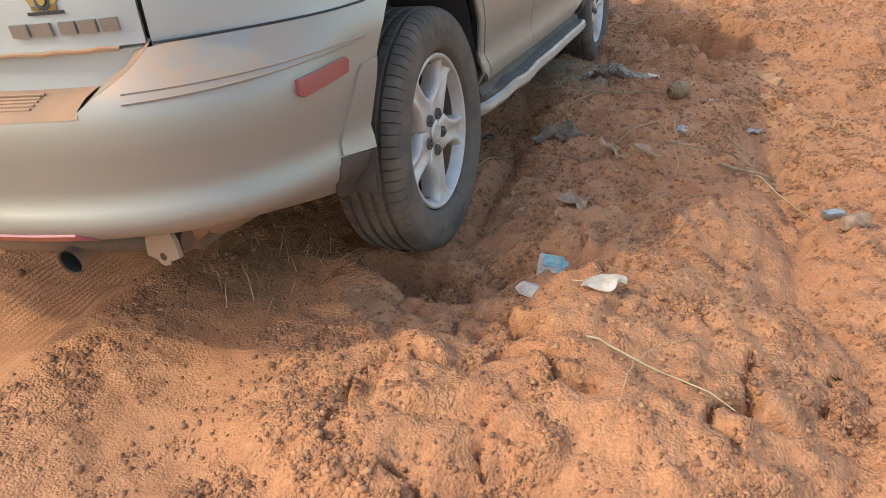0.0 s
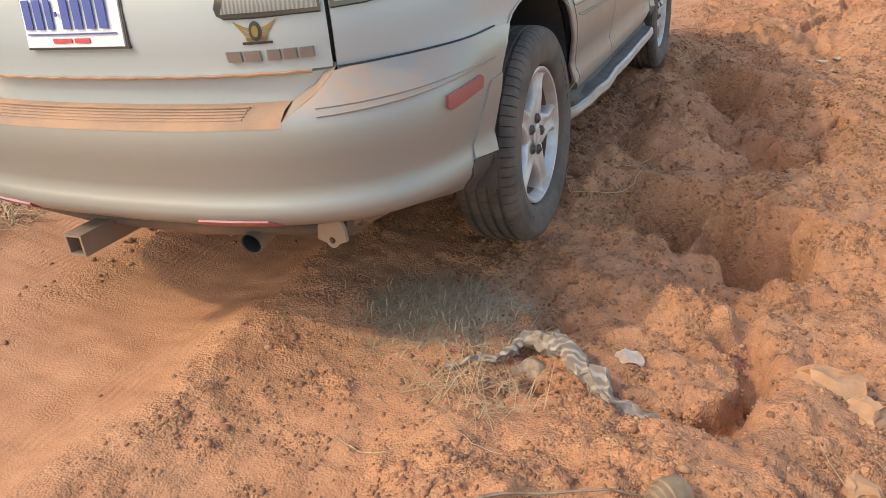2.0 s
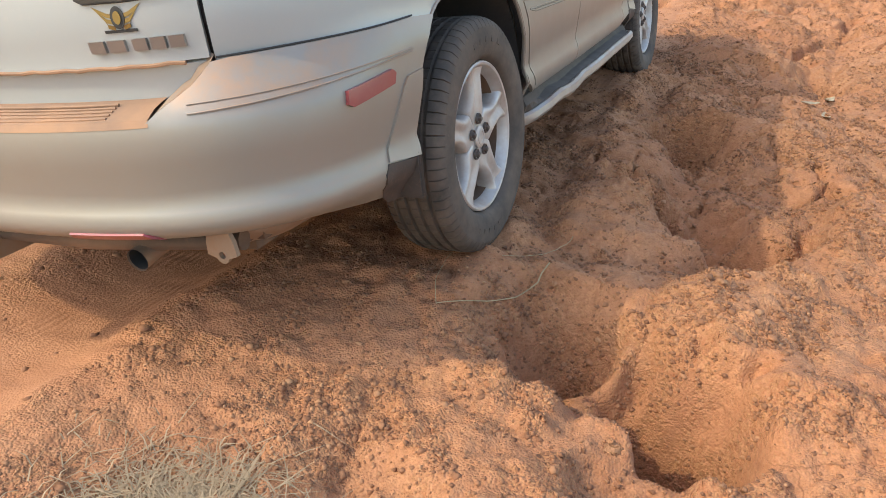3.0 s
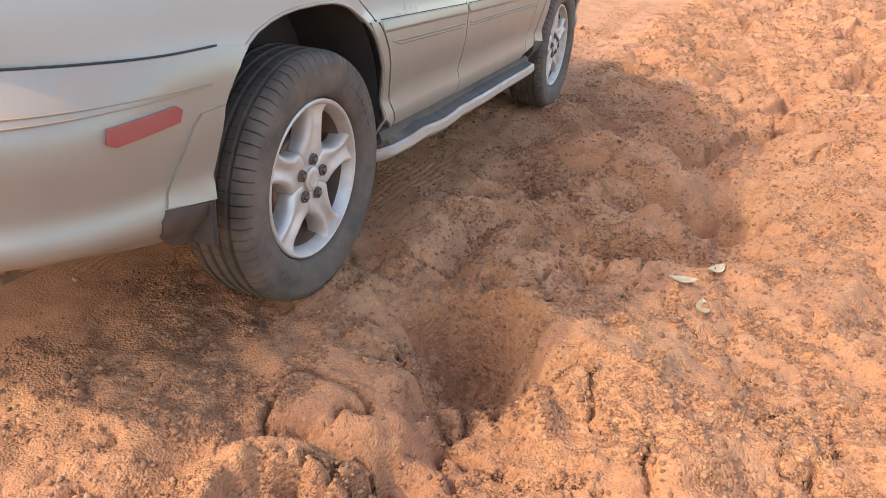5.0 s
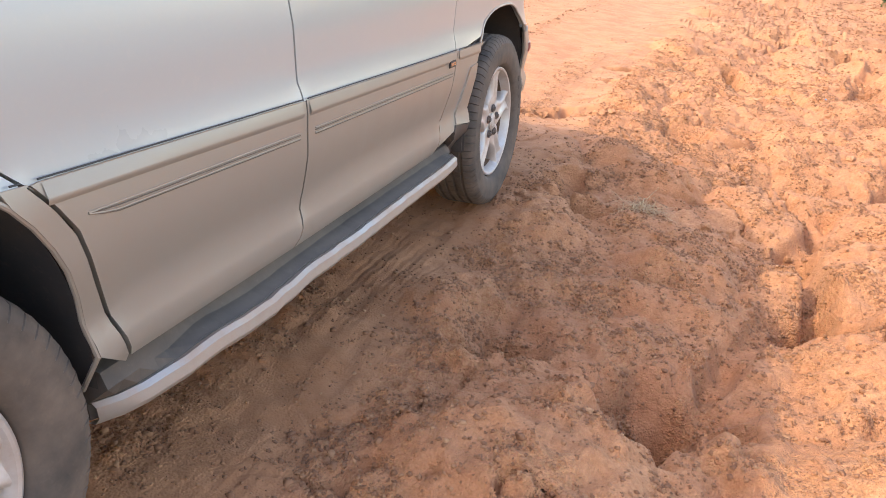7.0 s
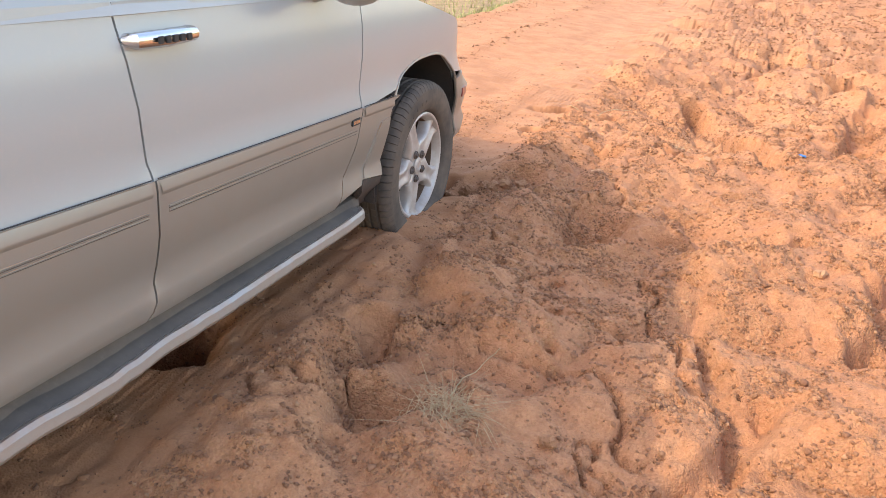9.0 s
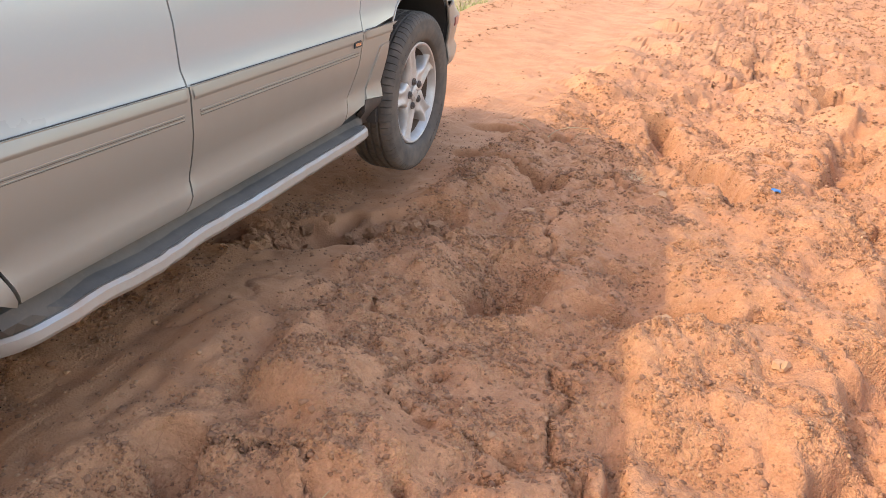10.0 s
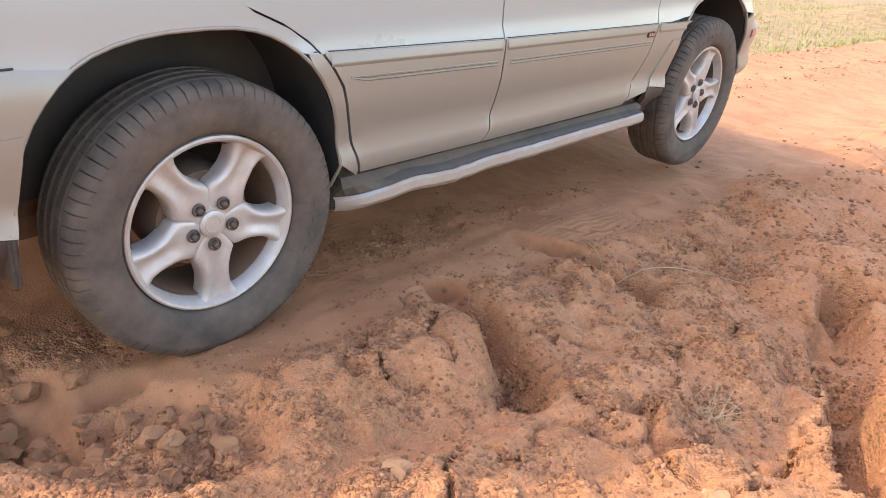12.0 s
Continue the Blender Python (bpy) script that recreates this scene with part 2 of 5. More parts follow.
def vnoise(x, y, scale, seed=0):
    """Smooth noise from -1 to 1 whose bumps are about 1/scale metres wide."""
    u, v = x * scale + seed * 17.3, y * scale + seed * 9.1
    i, j = np.floor(u).astype(int), np.floor(v).astype(int)
    f, g = u - i, v - j
    f, g = f * f * f * (f * (f * 6 - 15) + 10), g * g * g * (g * (g * 6 - 15) + 10)
    a, b = LATTICE[i % 256, j % 256], LATTICE[(i + 1) % 256, j % 256]
    c, d = LATTICE[i % 256, (j + 1) % 256], LATTICE[(i + 1) % 256, (j + 1) % 256]
    return ((a * (1 - f) + b * f) * (1 - g) + (c * (1 - f) + d * f) * g) * 2 - 1


def fbm(x, y, scale, octaves=4, seed=0):
    return sum(vnoise(x, y, scale * 2.03 ** k, seed + k) * 0.5 ** k for k in range(octaves))


def smooth(a, b, x):
    t = np.clip((x - a) / (b - a), 0, 1)
    return t * t * (3 - 2 * t)


def pit(h, x, y, px, py, r, depth, long=1.0, turn=0.0, steep=5.0):
    """A washed-out hole: steep sides, ragged rim, a slightly raised lip."""
    c, s = math.cos(radians(turn)), math.sin(radians(turn))
    dx, dy = x - px, y - py
    u, v = (dx * c + dy * s) / long, -dx * s + dy * c
    d = np.hypot(u, v) / r * (1 + 0.38 * vnoise(x, y, 7, 3) + 0.15 * vnoise(x, y, 15, 5) + 0.04 * vnoise(x, y, 41, 6))
    h -= 1.1 * depth * np.exp(-np.power(d, steep)) * (1 + 0.25 * vnoise(x, y, 24, 7))
    h += depth * 0.06 * np.exp(-((d - 1.7) ** 2) * 3)


def gully(h, x, y, pts, width, depth, steep=4.2):
    """A water-cut channel along pts."""
    near = np.full(x.shape, 9.0)
    deep = np.zeros(x.shape)
    total = len(pts) - 1
    for k, ((ax, ay), (bx, by)) in enumerate(zip(pts, pts[1:])):
        l2 = (bx - ax) ** 2 + (by - ay) ** 2
        t = np.clip(((x - ax) * (bx - ax) + (y - ay) * (by - ay)) / l2, 0, 1)
        d = np.hypot(x - ax - t * (bx - ax), y - ay - t * (by - ay))
        s = (k + t) / total
        deep = np.where(d < near, 0.65 + 0.35 * np.sin(s * 9 + px_phase(pts)) * 1.0, deep)
        near = np.minimum(near, d)
    d = near / width * (1 + 0.42 * vnoise(x, y, 6, 8) + 0.18 * vnoise(x, y, 15, 9) + 0.04 * vnoise(x, y, 43, 10))
    h -= 1.35 * depth * deep * np.exp(-np.power(d, steep)) * (1 + 0.25 * vnoise(x, y, 22, 12))


def scallop(h, x, y, ax, ay, bx, by, width, depth):
    """A washed-out bowl: deep and steep at (ax, ay), running out gently at (bx, by), with a swollen lip below it."""
    length = math.hypot(bx - ax, by - ay)
    dx, dy = (bx - ax) / length, (by - ay) / length
    wx, wy = x + 0.06 * vnoise(x, y, 4.5, 151) + 0.02 * vnoise(x, y, 13, 152), y + 0.06 * vnoise(x, y, 4.5, 153) + 0.02 * vnoise(x, y, 13, 154)
    v = (wx - ax) * dx + (wy - ay) * dy
    u = (wx - ax) * dy - (wy - ay) * dx
    run = np.where(v > 0, np.clip(1 - v / length, 0, 1) ** 1.4, np.exp(-(v / 0.055) ** 2))
    across = np.exp(-np.abs(u / (width * (0.8 + 0.3 * np.clip(v / length, 0, 1)))) ** 3.5)
    h -= depth * run * across
    h += 0.26 * depth * np.exp(-((v + 0.15) / 0.10) ** 2 - (u / (width * 1.2)) ** 2)


def px_phase(pts):
    return pts[0][0] * 5 + pts[0][1] * 3


def mound(h, x, y, px, py, rx, ry, up):
    h += 0.6 * up * np.exp(-((x - px) / rx) ** 2 - ((y - py) / ry) ** 2)


def lane(x, mid, half):
    return np.exp(-np.abs((x - mid) / half) ** 4)


def crumb_patch(x, y):
    """Where the crust has broken into crumbs: clusters a hand or two wide."""
    n = fbm(x, y, 8.5, 3, 130) + 0.5 * vnoise(x, y, 1.3, 140)
    return 0.28 + 0.72 * smooth(-0.45, 0.4, n)


def track_mask(x, y):
    """Where wheels have polished the soil."""
    w = 0.10 * vnoise(x, y, 0.8, 31)
    left = lane(x + w, -2.5, 0.30) + lane(x + w, -1.75, 0.36)
    right = lane(x + w, -1.04, 0.20) * smooth(6.3, 7.6, y) + 0.5 * lane(x + w, -1.0, 0.16) * smooth(11.5, 12.5, y)
    streak = 0.35 + 0.65 * smooth(-0.25, 0.2, vnoise(x * 0.45, y, 2.6, 47) + 0.5 * vnoise(x, y, 2.2, 48) + 0.2)
    ahead = streak * lane(x + w - np.interp(y, (14, 16, 20, 26), (-1.45, -1.25, -0.95, -0.9)), 0.0, 0.6) * smooth(13.6, 15.2, y)
    back = lane(x + w, -1.45, 0.7) * (1 - smooth(3.2, 4.6, y)) * smooth(-0.2, 0.4, vnoise(x, y, 1.7, 40) + 0.45)
    # gravel rolled up between the wheel tracks
    ridge = 1 - 0.9 * lane(x + 0.08 * vnoise(x, y, 2.5, 45), -1.38, 0.17) * (1 - smooth(5.0, 6.5, y)) - 0.8 * lane(x + 0.08 * vnoise(x, y, 2.5, 46), -2.2, 0.09)
    return np.clip(left * 0.85 + np.clip(right, 0, 1) * 0.8 + ahead + back * 0.6, 0, 1) * np.clip(ridge, 0, 1)


def height(x, y, detail=True):
    """The ground's height; a road of eroded laterite on a low bank."""
    x, y = np.asarray(x, float), np.asarray(y, float)
    rl = np.interp(y, (2, 3, 4.2, 5, 6, 7, 7.7, 8.6, 9.6, 10.3, 11.4, 12.4, 13.2, 14.1, 16), (0.05, 0.055, 0.02, 0.085, 0.095, 0.155, 0.195, 0.15, 0.155, 0.15, 0.20, 0.115, 0.14, 0.18, 0.16))
    ll = np.interp(y, (2, 3.5, 5, 6.5, 8, 9.7, 10.3, 11.4, 12.3, 14, 16), (0.0, 0.0, -0.06, 0.04, 0.13, 0.17, 0.13, 0.19, 0.13, 0.17, 0.16))
    h = np.interp(y, (-30, 0, 16, 40), (0.1, 0.11, 0.12, 0.12)) + 0 * x
    rl = rl - 0.022 * smooth(5.0, 7.0, y)
    wr = np.exp(-((x + 0.95) / 0.5) ** 4)
    h = h * (1 - wr) + rl * wr
    wl = np.exp(-((x + 2.45) / 0.95) ** 6) * (1 - wr)
    h = h * (1 - wl) + ll * wl
    h += 0.07 * smooth(0.3, 1.1, x)
    near = smooth(-6, -1, y) * (1 - smooth(22, 40, y)) * smooth(-4.5, -3.2, x) * (1 - smooth(3.0, 6.0, x))
    rough = smooth(-1.25, -0.6, x) * near
    h += 0.035 * fbm(x, y, 0.9, 3, 11) * (0.35 * near + 0.65 * rough)
    # rounded hummocks between wash lines, right of the wheel track
    hum = np.abs(fbm(x + 0.15 * vnoise(x, y, 2, 50), y + 0.12 * vnoise(x, y, 2.3, 51), 1.35, 2, 21))
    h += 0.15 * (np.minimum(hum, 0.7) - 0.30) * rough
    fis = np.abs(fbm(x, y, 2.7, 3, 61))
    h -= 0.08 * np.exp(-(fis / 0.025) ** 2) * rough * smooth(-0.2, 0.25, vnoise(x, y, 0.9, 71))
    # hollows and channels in the order of the drive
    P, Gu = pit, gully
    P(h, x, y, -0.64, 1.68, 0.13, 0.10, 1.6, 10, 3.0)
    P(h, x, y, -0.40, 1.80, 0.10, 0.06)
    P(h, x, y, -0.90, 1.92, 0.06, 0.10)
    P(h, x, y, -0.80, 1.72, 0.10, 0.13)
    Gu(h, x, y, ((-0.60, 3.70), (-0.40, 3.72), (-0.14, 3.76), (-0.05, 3.95), (-0.12, 4.35)), 0.035, 0.10)
    P(h, x, y, -0.14, 3.75, 0.045, 0.15)
    P(h, x, y, -0.12, 4.35, 0.04, 0.10)
    P(h, x, y, -0.15, 4.15, 0.03, 0.08)
    P(h, x, y, -0.64, 4.06, 0.05, 0.10)
    Gu(h, x, y, ((-0.52, 5.0), (-0.42, 4.91), (-0.28, 4.81), (-0.10, 4.78)), 0.13, 0.19)
    P(h, x, y, -0.14, 4.80, 0.16, 0.26, 1.25, -20)
    mound(h, x, y, -0.18, 5.25, 0.28, 0.22, 0.07)
    mound(h, x, y, -0.42, 4.25, 0.30, 0.28, 0.07)
    Gu(h, x, y, ((-0.06, 5.74), (-0.12, 5.80), (-0.27, 5.95), (-0.31, 6.20), (-0.26, 6.50), (-0.45, 6.95)), 0.14, 0.17)
    P(h, x, y, -0.06, 5.76, 0.13, 0.17, 1.3, 60)
    P(h, x, y, -0.52, 6.05, 0.10, 0.09)
    mound(h, x, y, -0.55, 5.60, 0.22, 0.28, 0.05)
    mound(h, x, y, -0.05, 6.75, 0.35, 0.30, 0.05)
    P(h, x, y, -0.36, 6.85, 0.10, 0.10)
    Gu(h, x, y, ((-0.40, 7.50), (-0.20, 7.58), (-0.05, 7.62), (0.12, 7.70)), 0.10, 0.13)
    P(h, x, y, -0.10, 7.62, 0.12, 0.14)
    P(h, x, y, -0.69, 8.09, 0.09, 0.15, 1.3)
    Gu(h, x, y, ((-0.22, 8.12), (0.0, 8.20), (0.15, 8.30), (0.05, 8.70), (-0.06, 9.10)), 0.12, 0.12)
    P(h, x, y, 0.11, 8.26, 0.16, 0.14, 1.3)
    P(h, x, y, -0.62, 9.17, 0.085, 0.18, 1.3, 20)
    P(h, x, y, -0.06, 9.08, 0.15, 0.14, 1.3, 50)
    mound(h, x, y, -0.35, 8.65, 0.30, 0.25, 0.06)
    mound(h, x, y, -0.30, 9.75, 0.40, 0.28, 0.05)
    Gu(h, x, y, ((0.05, 9.35), (0.22, 9.85), (0.42, 9.82), (0.38, 10.1), (0.34, 10.50), (0.45, 10.9)), 0.055, 0.13)
    P(h, x, y, 0.42, 9.84, 0.11, 0.15)
    P(h, x, y, 0.34, 10.46, 0.06, 0.14)
    P(h, x, y, -0.69, 10.66, 0.075, 0.12, 1.5, 70, 3.0)
    P(h, x, y, -0.74, 10.82, 0.06, 0.06)
    P(h, x, y, -0.56, 10.49, 0.085, 0.12, 1.4, 0, 3.0)
    P(h, x, y, -1.30, 10.50, 0.14, 0.18, 1.5)
    Gu(h, x, y, ((0.42, 10.70), (0.34, 10.95), (0.26, 11.27), (0.22, 11.60)), 0.032, 0.06)
    mound(h, x, y, -0.25, 11.25, 0.45, 0.40, 0.07)
    P(h, x, y, -0.27, 11.93, 0.11, 0.12, 1.3, 30, 3.0)
    Gu(h, x, y, ((-0.35, 11.98), (-0.10, 11.95), (0.10, 12.0), (0.26, 12.04)), 0.05, 0.06)
    P(h, x, y, 0.33, 12.04, 0.11, 0.12, 1.3)
    Gu(h, x, y, ((-1.40, 11.95), (-1.15, 12.08), (-0.90, 12.22), (-0.75, 12.40)), 0.15, 0.10)
    mound(h, x, y, -0.35, 12.55, 0.45, 0.35, 0.07)
    Gu(h, x, y, ((-0.98, 13.36), (-0.86, 13.30), (-0.72, 13.28), (-0.50, 13.21), (-0.42, 13.10)), 0.06, 0.15)
    Gu(h, x, y, ((-1.08, 13.90), (-0.92, 13.98), (-0.70, 13.98), (-0.58, 14.06)), 0.05, 0.12)
    Gu(h, x, y, ((0.45, 13.20), (0.30, 13.55), (0.18, 13.82), (0.0, 14.28), (-0.14, 14.62)), 0.09, 0.22)
    mound(h, x, y, -0.40, 13.62, 0.30, 0.25, 0.06)
    P(h, x, y, 0.93, 15.9, 0.12, 0.22)
    P(h, x, y, 0.30, 16.2, 0.12, 0.12)
    Gu(h, x, y, ((0.9, 11.4), (1.1, 12.6), (0.95, 14.0), (1.2, 15.5)), 0.12, 0.12)
    Gu(h, x, y, ((0.1, 15.4), (0.5, 16.8), (0.4, 18.5)), 0.14, 0.10)
    for bowl in ((-0.33, 12.00, -0.45, 12.34, 0.20, 0.16), (0.32, 12.00, 0.10, 12.48, 0.21, 0.15), (-0.61, 9.23, -0.67, 9.60, 0.14, 0.15), (-0.06, 9.16, -0.10, 9.56, 0.22, 0.12),
                 (0.36, 9.72, 0.33, 10.50, 0.16, 0.12), (-0.72, 8.13, -0.74, 8.38, 0.12, 0.12), (0.10, 8.40, -0.05, 8.86, 0.28, 0.15), (-0.08, 5.85, -0.28, 6.60, 0.25, 0.15),
                 (-0.46, 5.00, -0.62, 5.26, 0.14, 0.12), (-0.18, 3.66, -0.34, 4.20, 0.25, 0.10), (-0.12, 4.42, -0.26, 4.76, 0.15, 0.08), (-0.50, 13.20, -0.84, 13.38, 0.13, 0.08),
                 (-0.62, 13.95, -1.00, 13.94, 0.09, 0.08), (0.14, 13.30, -0.10, 13.72, 0.20, 0.10), (-0.68, 12.10, -1.15, 12.34, 0.17, 0.07), (0.02, 7.62, -0.16, 8.00, 0.24, 0.10)):
        scallop(h, x, y, *bowl)
    # wheel ruts are pressed in and evened out
    tr = track_mask(x, y)
    h -= 0.02 * tr
    # banks: the field to the left lies a little lower, the scrub to the right higher
    h += -0.28 * smooth(-3.0, -3.7, x) + 0.10 * smooth(1.6, 2.6, x)
    h += 0.03 * fbm(x, y, 2.2, 2, 81) * smooth(-2.9, -3.3, x) * smooth(-30, -8, x)
    h += 0.5 * np.exp(-((x + 5.6) / 1.3) ** 2 - ((y - 34.5) / 1.5) ** 2)
    if detail:
        amp = (0.5 + 0.5 * rough) * (1 - 0.8 * tr) * near
        h += 0.016 * fbm(x, y, 6, 3, 91) * amp + 0.010 * fbm(x, y, 17, 2, 92) * amp
        knob = np.clip(vnoise(x, y, 30, 95) - 0.15, 0, 1)
        h += 0.028 * knob ** 1.2 * amp * (0.35 + 0.65 * crumb_patch(x, y))
        h += 0.020 * np.abs(fbm(x, y, 9, 2, 160)) * amp
        # tyre tread prints and drag lines along the tracks
        h += 0.0038 * np.sin(x * 62 + 3 * vnoise(x, y, 1.2, 99)) * tr * near * smooth(0.0, 0.5, vnoise(x, y, 1.5, 102)) * (1 - smooth(11, 14, y))
        h += 0.004 * vnoise(x, y, 22, 103) * tr * near
    return h


def stretch(start, step, grow, end):
    out, p = [], start
    while p < end:
        step *= grow
        p += step
        out.append(p)
    return np.array(out)


def axis(lo, hi, step, end, grow=1.12):
    mid = np.arange(lo, hi + 1e-6, step)
    return np.concatenate([lo + hi - stretch(hi, step, grow, end + hi)[::-1], mid, stretch(hi, step, grow, end + hi)])


def build_ground():
    xs = axis(-1.45, 1.15, 0.0125, 500)
    ys0 = np.arange(0.75, 15.2, 0.0125)
    ys = np.concatenate([0.75 - (stretch(0, 0.018, 1.12, 500))[::-1], ys0, 15.2 + stretch(0, 0.018, 1.025, 14), 29.2 + stretch(0, 0.35, 1.15, 600)])
    X, Y = np.meshgrid(xs, ys)
    Z = height(X, Y)
    far = smooth(60, 500, np.hypot(X, Y))
    Z = Z * (1 - far)
    nx, ny = len(xs), len(ys)
    me = bpy.data.meshes.new("ground")
    me.vertices.add(nx * ny)
    me.vertices.foreach_set("co", np.stack([X, Y, Z], -1).astype(np.float32).ravel())
    i = np.arange((nx - 1) * (ny - 1))
    a = (i // (nx - 1)) * nx + i % (nx - 1)
    q = np.stack([a, a + 1, a + nx + 1, a + nx], -1).astype(np.int32)
    me.loops.add(q.size)
    me.loops.foreach_set("vertex_index", q.ravel())
    me.polygons.add(len(q))
    me.polygons.foreach_set("loop_start", np.arange(0, q.size, 4, dtype=np.int32))
    me.update(calc_edges=True)
    me.shade_smooth()
    for name, values in (("track", track_mask(X, Y)), ("crumbs", crumb_patch(X, Y)), ("field", np.maximum(smooth(-2.95, -3.25, X + 0.2 * vnoise(X, Y, 1.1, 5)), smooth(2.6, 3.4, X)))):
        at = me.attributes.new(name, "FLOAT", "POINT")
        at.data.foreach_set("value", values.astype(np.float32).ravel())
    me.materials.append(SOIL)
    return tagged(new("ground", me), "eroded orange laterite track with ruts and washed-out gullies", "ground", kind="structure")


ground = build_ground()


def ground_at(x, y):
    return float(height(np.array([x]), np.array([y]))[0])


def lump_mesh(small):
    if small:
        return np.array([(1, 0, 0), (-1, 0, 0), (0, 1, 0), (0, -1, 0), (0, 0, 1), (0, 0, -1)], float), np.array([(0, 2, 4), (2, 1, 4), (1, 3, 4), (3, 0, 4), (2, 0, 5), (1, 2, 5), (3, 1, 5), (0, 3, 5)])
    bm = bmesh.new()
    bmesh.ops.create_icosphere(bm, subdivisions=1, radius=1.0)
    v = np.array([w.co for w in bm.verts])
    f = np.array([[w.index for w in p.verts] for p in bm.faces])
    bm.free()
    return v, f


def scatter_crumbs(name, count, lo, hi, keep, label, mat, area, flat=0.75, small=False):
    """Many small lumps of soil in one mesh."""
    v0, f0 = lump_mesh(small)
    x = rng.uniform(area[0], area[1], count * 3)
    y = rng.uniform(area[2], area[3], count * 3)
    k = rng.random(count * 3) < keep(x, y) * (0.12 + 0.88 * smooth(-0.6, 0.45, vnoise(x, y, 11, 120) + vnoise(x, y, 27, 121) * 0.6))
    x, y = x[k][:count], y[k][:count]
    n = len(x)
    z = height(x, y)
    r = lo + (hi - lo) * rng.random(n) ** 2.2
    q = rng.normal(size=(n, 3, 3))
    q, _ = np.linalg.qr(q)
    v = (v0[None] * (0.5 + 0.95 * rng.random((n, len(v0), 1)))) @ q
    v *= r[:, None, None]
    v[:, :, 2] *= flat
    v += np.stack([x, y, z - r * 0.02], -1)[:, None]
    f = f0[None] + (np.arange(n) * len(v0))[:, None, None]
    me = bpy.data.meshes.new(name)
    me.vertices.add(n * len(v0))
    me.vertices.foreach_set("co", v.astype(np.float32).ravel())
    me.loops.add(f.size)
    me.loops.foreach_set("vertex_index", f.astype(np.int32).ravel())
    me.polygons.add(n * len(f0))
    me.polygons.foreach_set("loop_start", np.arange(0, f.size, 3, dtype=np.int32))
    me.update(calc_edges=True)
    me.materials.append(mat)
    return tagged(new(name, me), label, "soil", kind="stuff")


def crumb_keep(x, y):
    t = track_mask(x, y)
    patch = crumb_patch(x, y)
    return np.clip((0.1 + 0.9 * patch ** 1.4) * (1 - 0.985 * t) * (0.45 + 0.55 * smooth(-1.5, -0.8, x)), 0, 1)


scatter_crumbs("soil_grit", 150000, 0.0035, 0.0100, crumb_keep, "fine orange-brown laterite grit strewn on the soil", CRUMB, (-1.5, 1.2, 0.7, 15.0), 0.8, True)
scatter_crumbs("soil_crumbs", 20000, 0.005, 0.014, crumb_keep, "loose orange-brown laterite nodules strewn on the soil", CRUMB, (-3.0, 1.5, 0.7, 15.5), 0.65)
scatter_crumbs("soil_crumbs", 26000, 0.006, 0.018, crumb_keep, "loose orange-brown laterite nodules farther along the track", CRUMB, (-3.0, 3.0, 14.5, 24.0), 0.7, True)

# ---- car ----
# car space: x to its right, y ahead, origin on the ground under the rear axle
BASE_PATH = ((0, -1.06), (0.2, -1.056), (0.38, -1.04), (0.55, -1.005), (0.68, -0.945), (0.77, -0.865), (0.83, -0.76), (0.862, -0.62), (0.878, -0.45),
             (0.890, -0.2), (0.90, 0.3), (0.905, 1.0), (0.90, 1.8), (0.894, 2.3), (0.892, 2.75), (0.88, 3.05), (0.81, 3.30), (0.62, 3.44), (0.35, 3.50), (0, 3.52))
CABIN_PATH = ((0, -0.98), (0.3, -0.96), (0.52, -0.915), (0.66, -0.83), (0.75, -0.70), (0.81, -0.45), (0.85, 0.0), (0.868, 1.0), (0.86, 1.7), (0.80, 2.15), (0.62, 2.42), (0.35, 2.56), (0, 2.62))


class Path:
    """A plan outline by its length from the rear middle; negative lengths run to the left."""
    def __init__(self, pts):
        p = np.array(pts, float)
        d = np.concatenate([[0], np.cumsum(np.hypot(*np.diff(p, axis=0).T))])
        s = np.linspace(0, d[-1], 600)
        # rounded by a running mean over a dense polyline
        q = np.stack([np.interp(s, d, p[:, 0]), np.interp(s, d, p[:, 1])], -1)
        pad = np.concatenate([np.stack([-q[12:0:-1, 0], q[12:0:-1, 1]], -1), q, np.stack([-q[-2:-14:-1, 0], q[-2:-14:-1, 1]], -1)])
        ker = np.hanning(27)[1:-1]
        ker /= ker.sum()
        q = np.stack([np.convolve(pad[:, k], ker, "same")[12:-12] for k in (0, 1)], -1)
        self.d = np.concatenate([[0], np.cumsum(np.hypot(*np.diff(q, axis=0).T))])
        self.q = q

    def at(self, u):
        a = abs(u)
        x, y = np.interp(a, self.d, self.q[:, 0]), np.interp(a, self.d, self.q[:, 1])
        e = 0.01
        tx = np.interp(a + e, self.d, self.q[:, 0]) - np.interp(max(a - e, 0), self.d, self.q[:, 0])
        ty = np.interp(a + e, self.d, self.q[:, 1]) - np.interp(max(a - e, 0), self.d, self.q[:, 1])
        l = math.hypot(tx, ty) or 1
        nx, ny = ty / l, -tx / l
        s = -1 if u < 0 else 1
        return s * x, y, s * nx, ny

    def by_y(self, y):
        return float(np.interp(y, self.q[:, 1], self.d))

    def by_x(self, x):
        k = int(np.argmax(self.q[:, 0] > 0.86))
        return math.copysign(float(np.interp(abs(x), self.q[:k, 0], self.d[:k])), x)


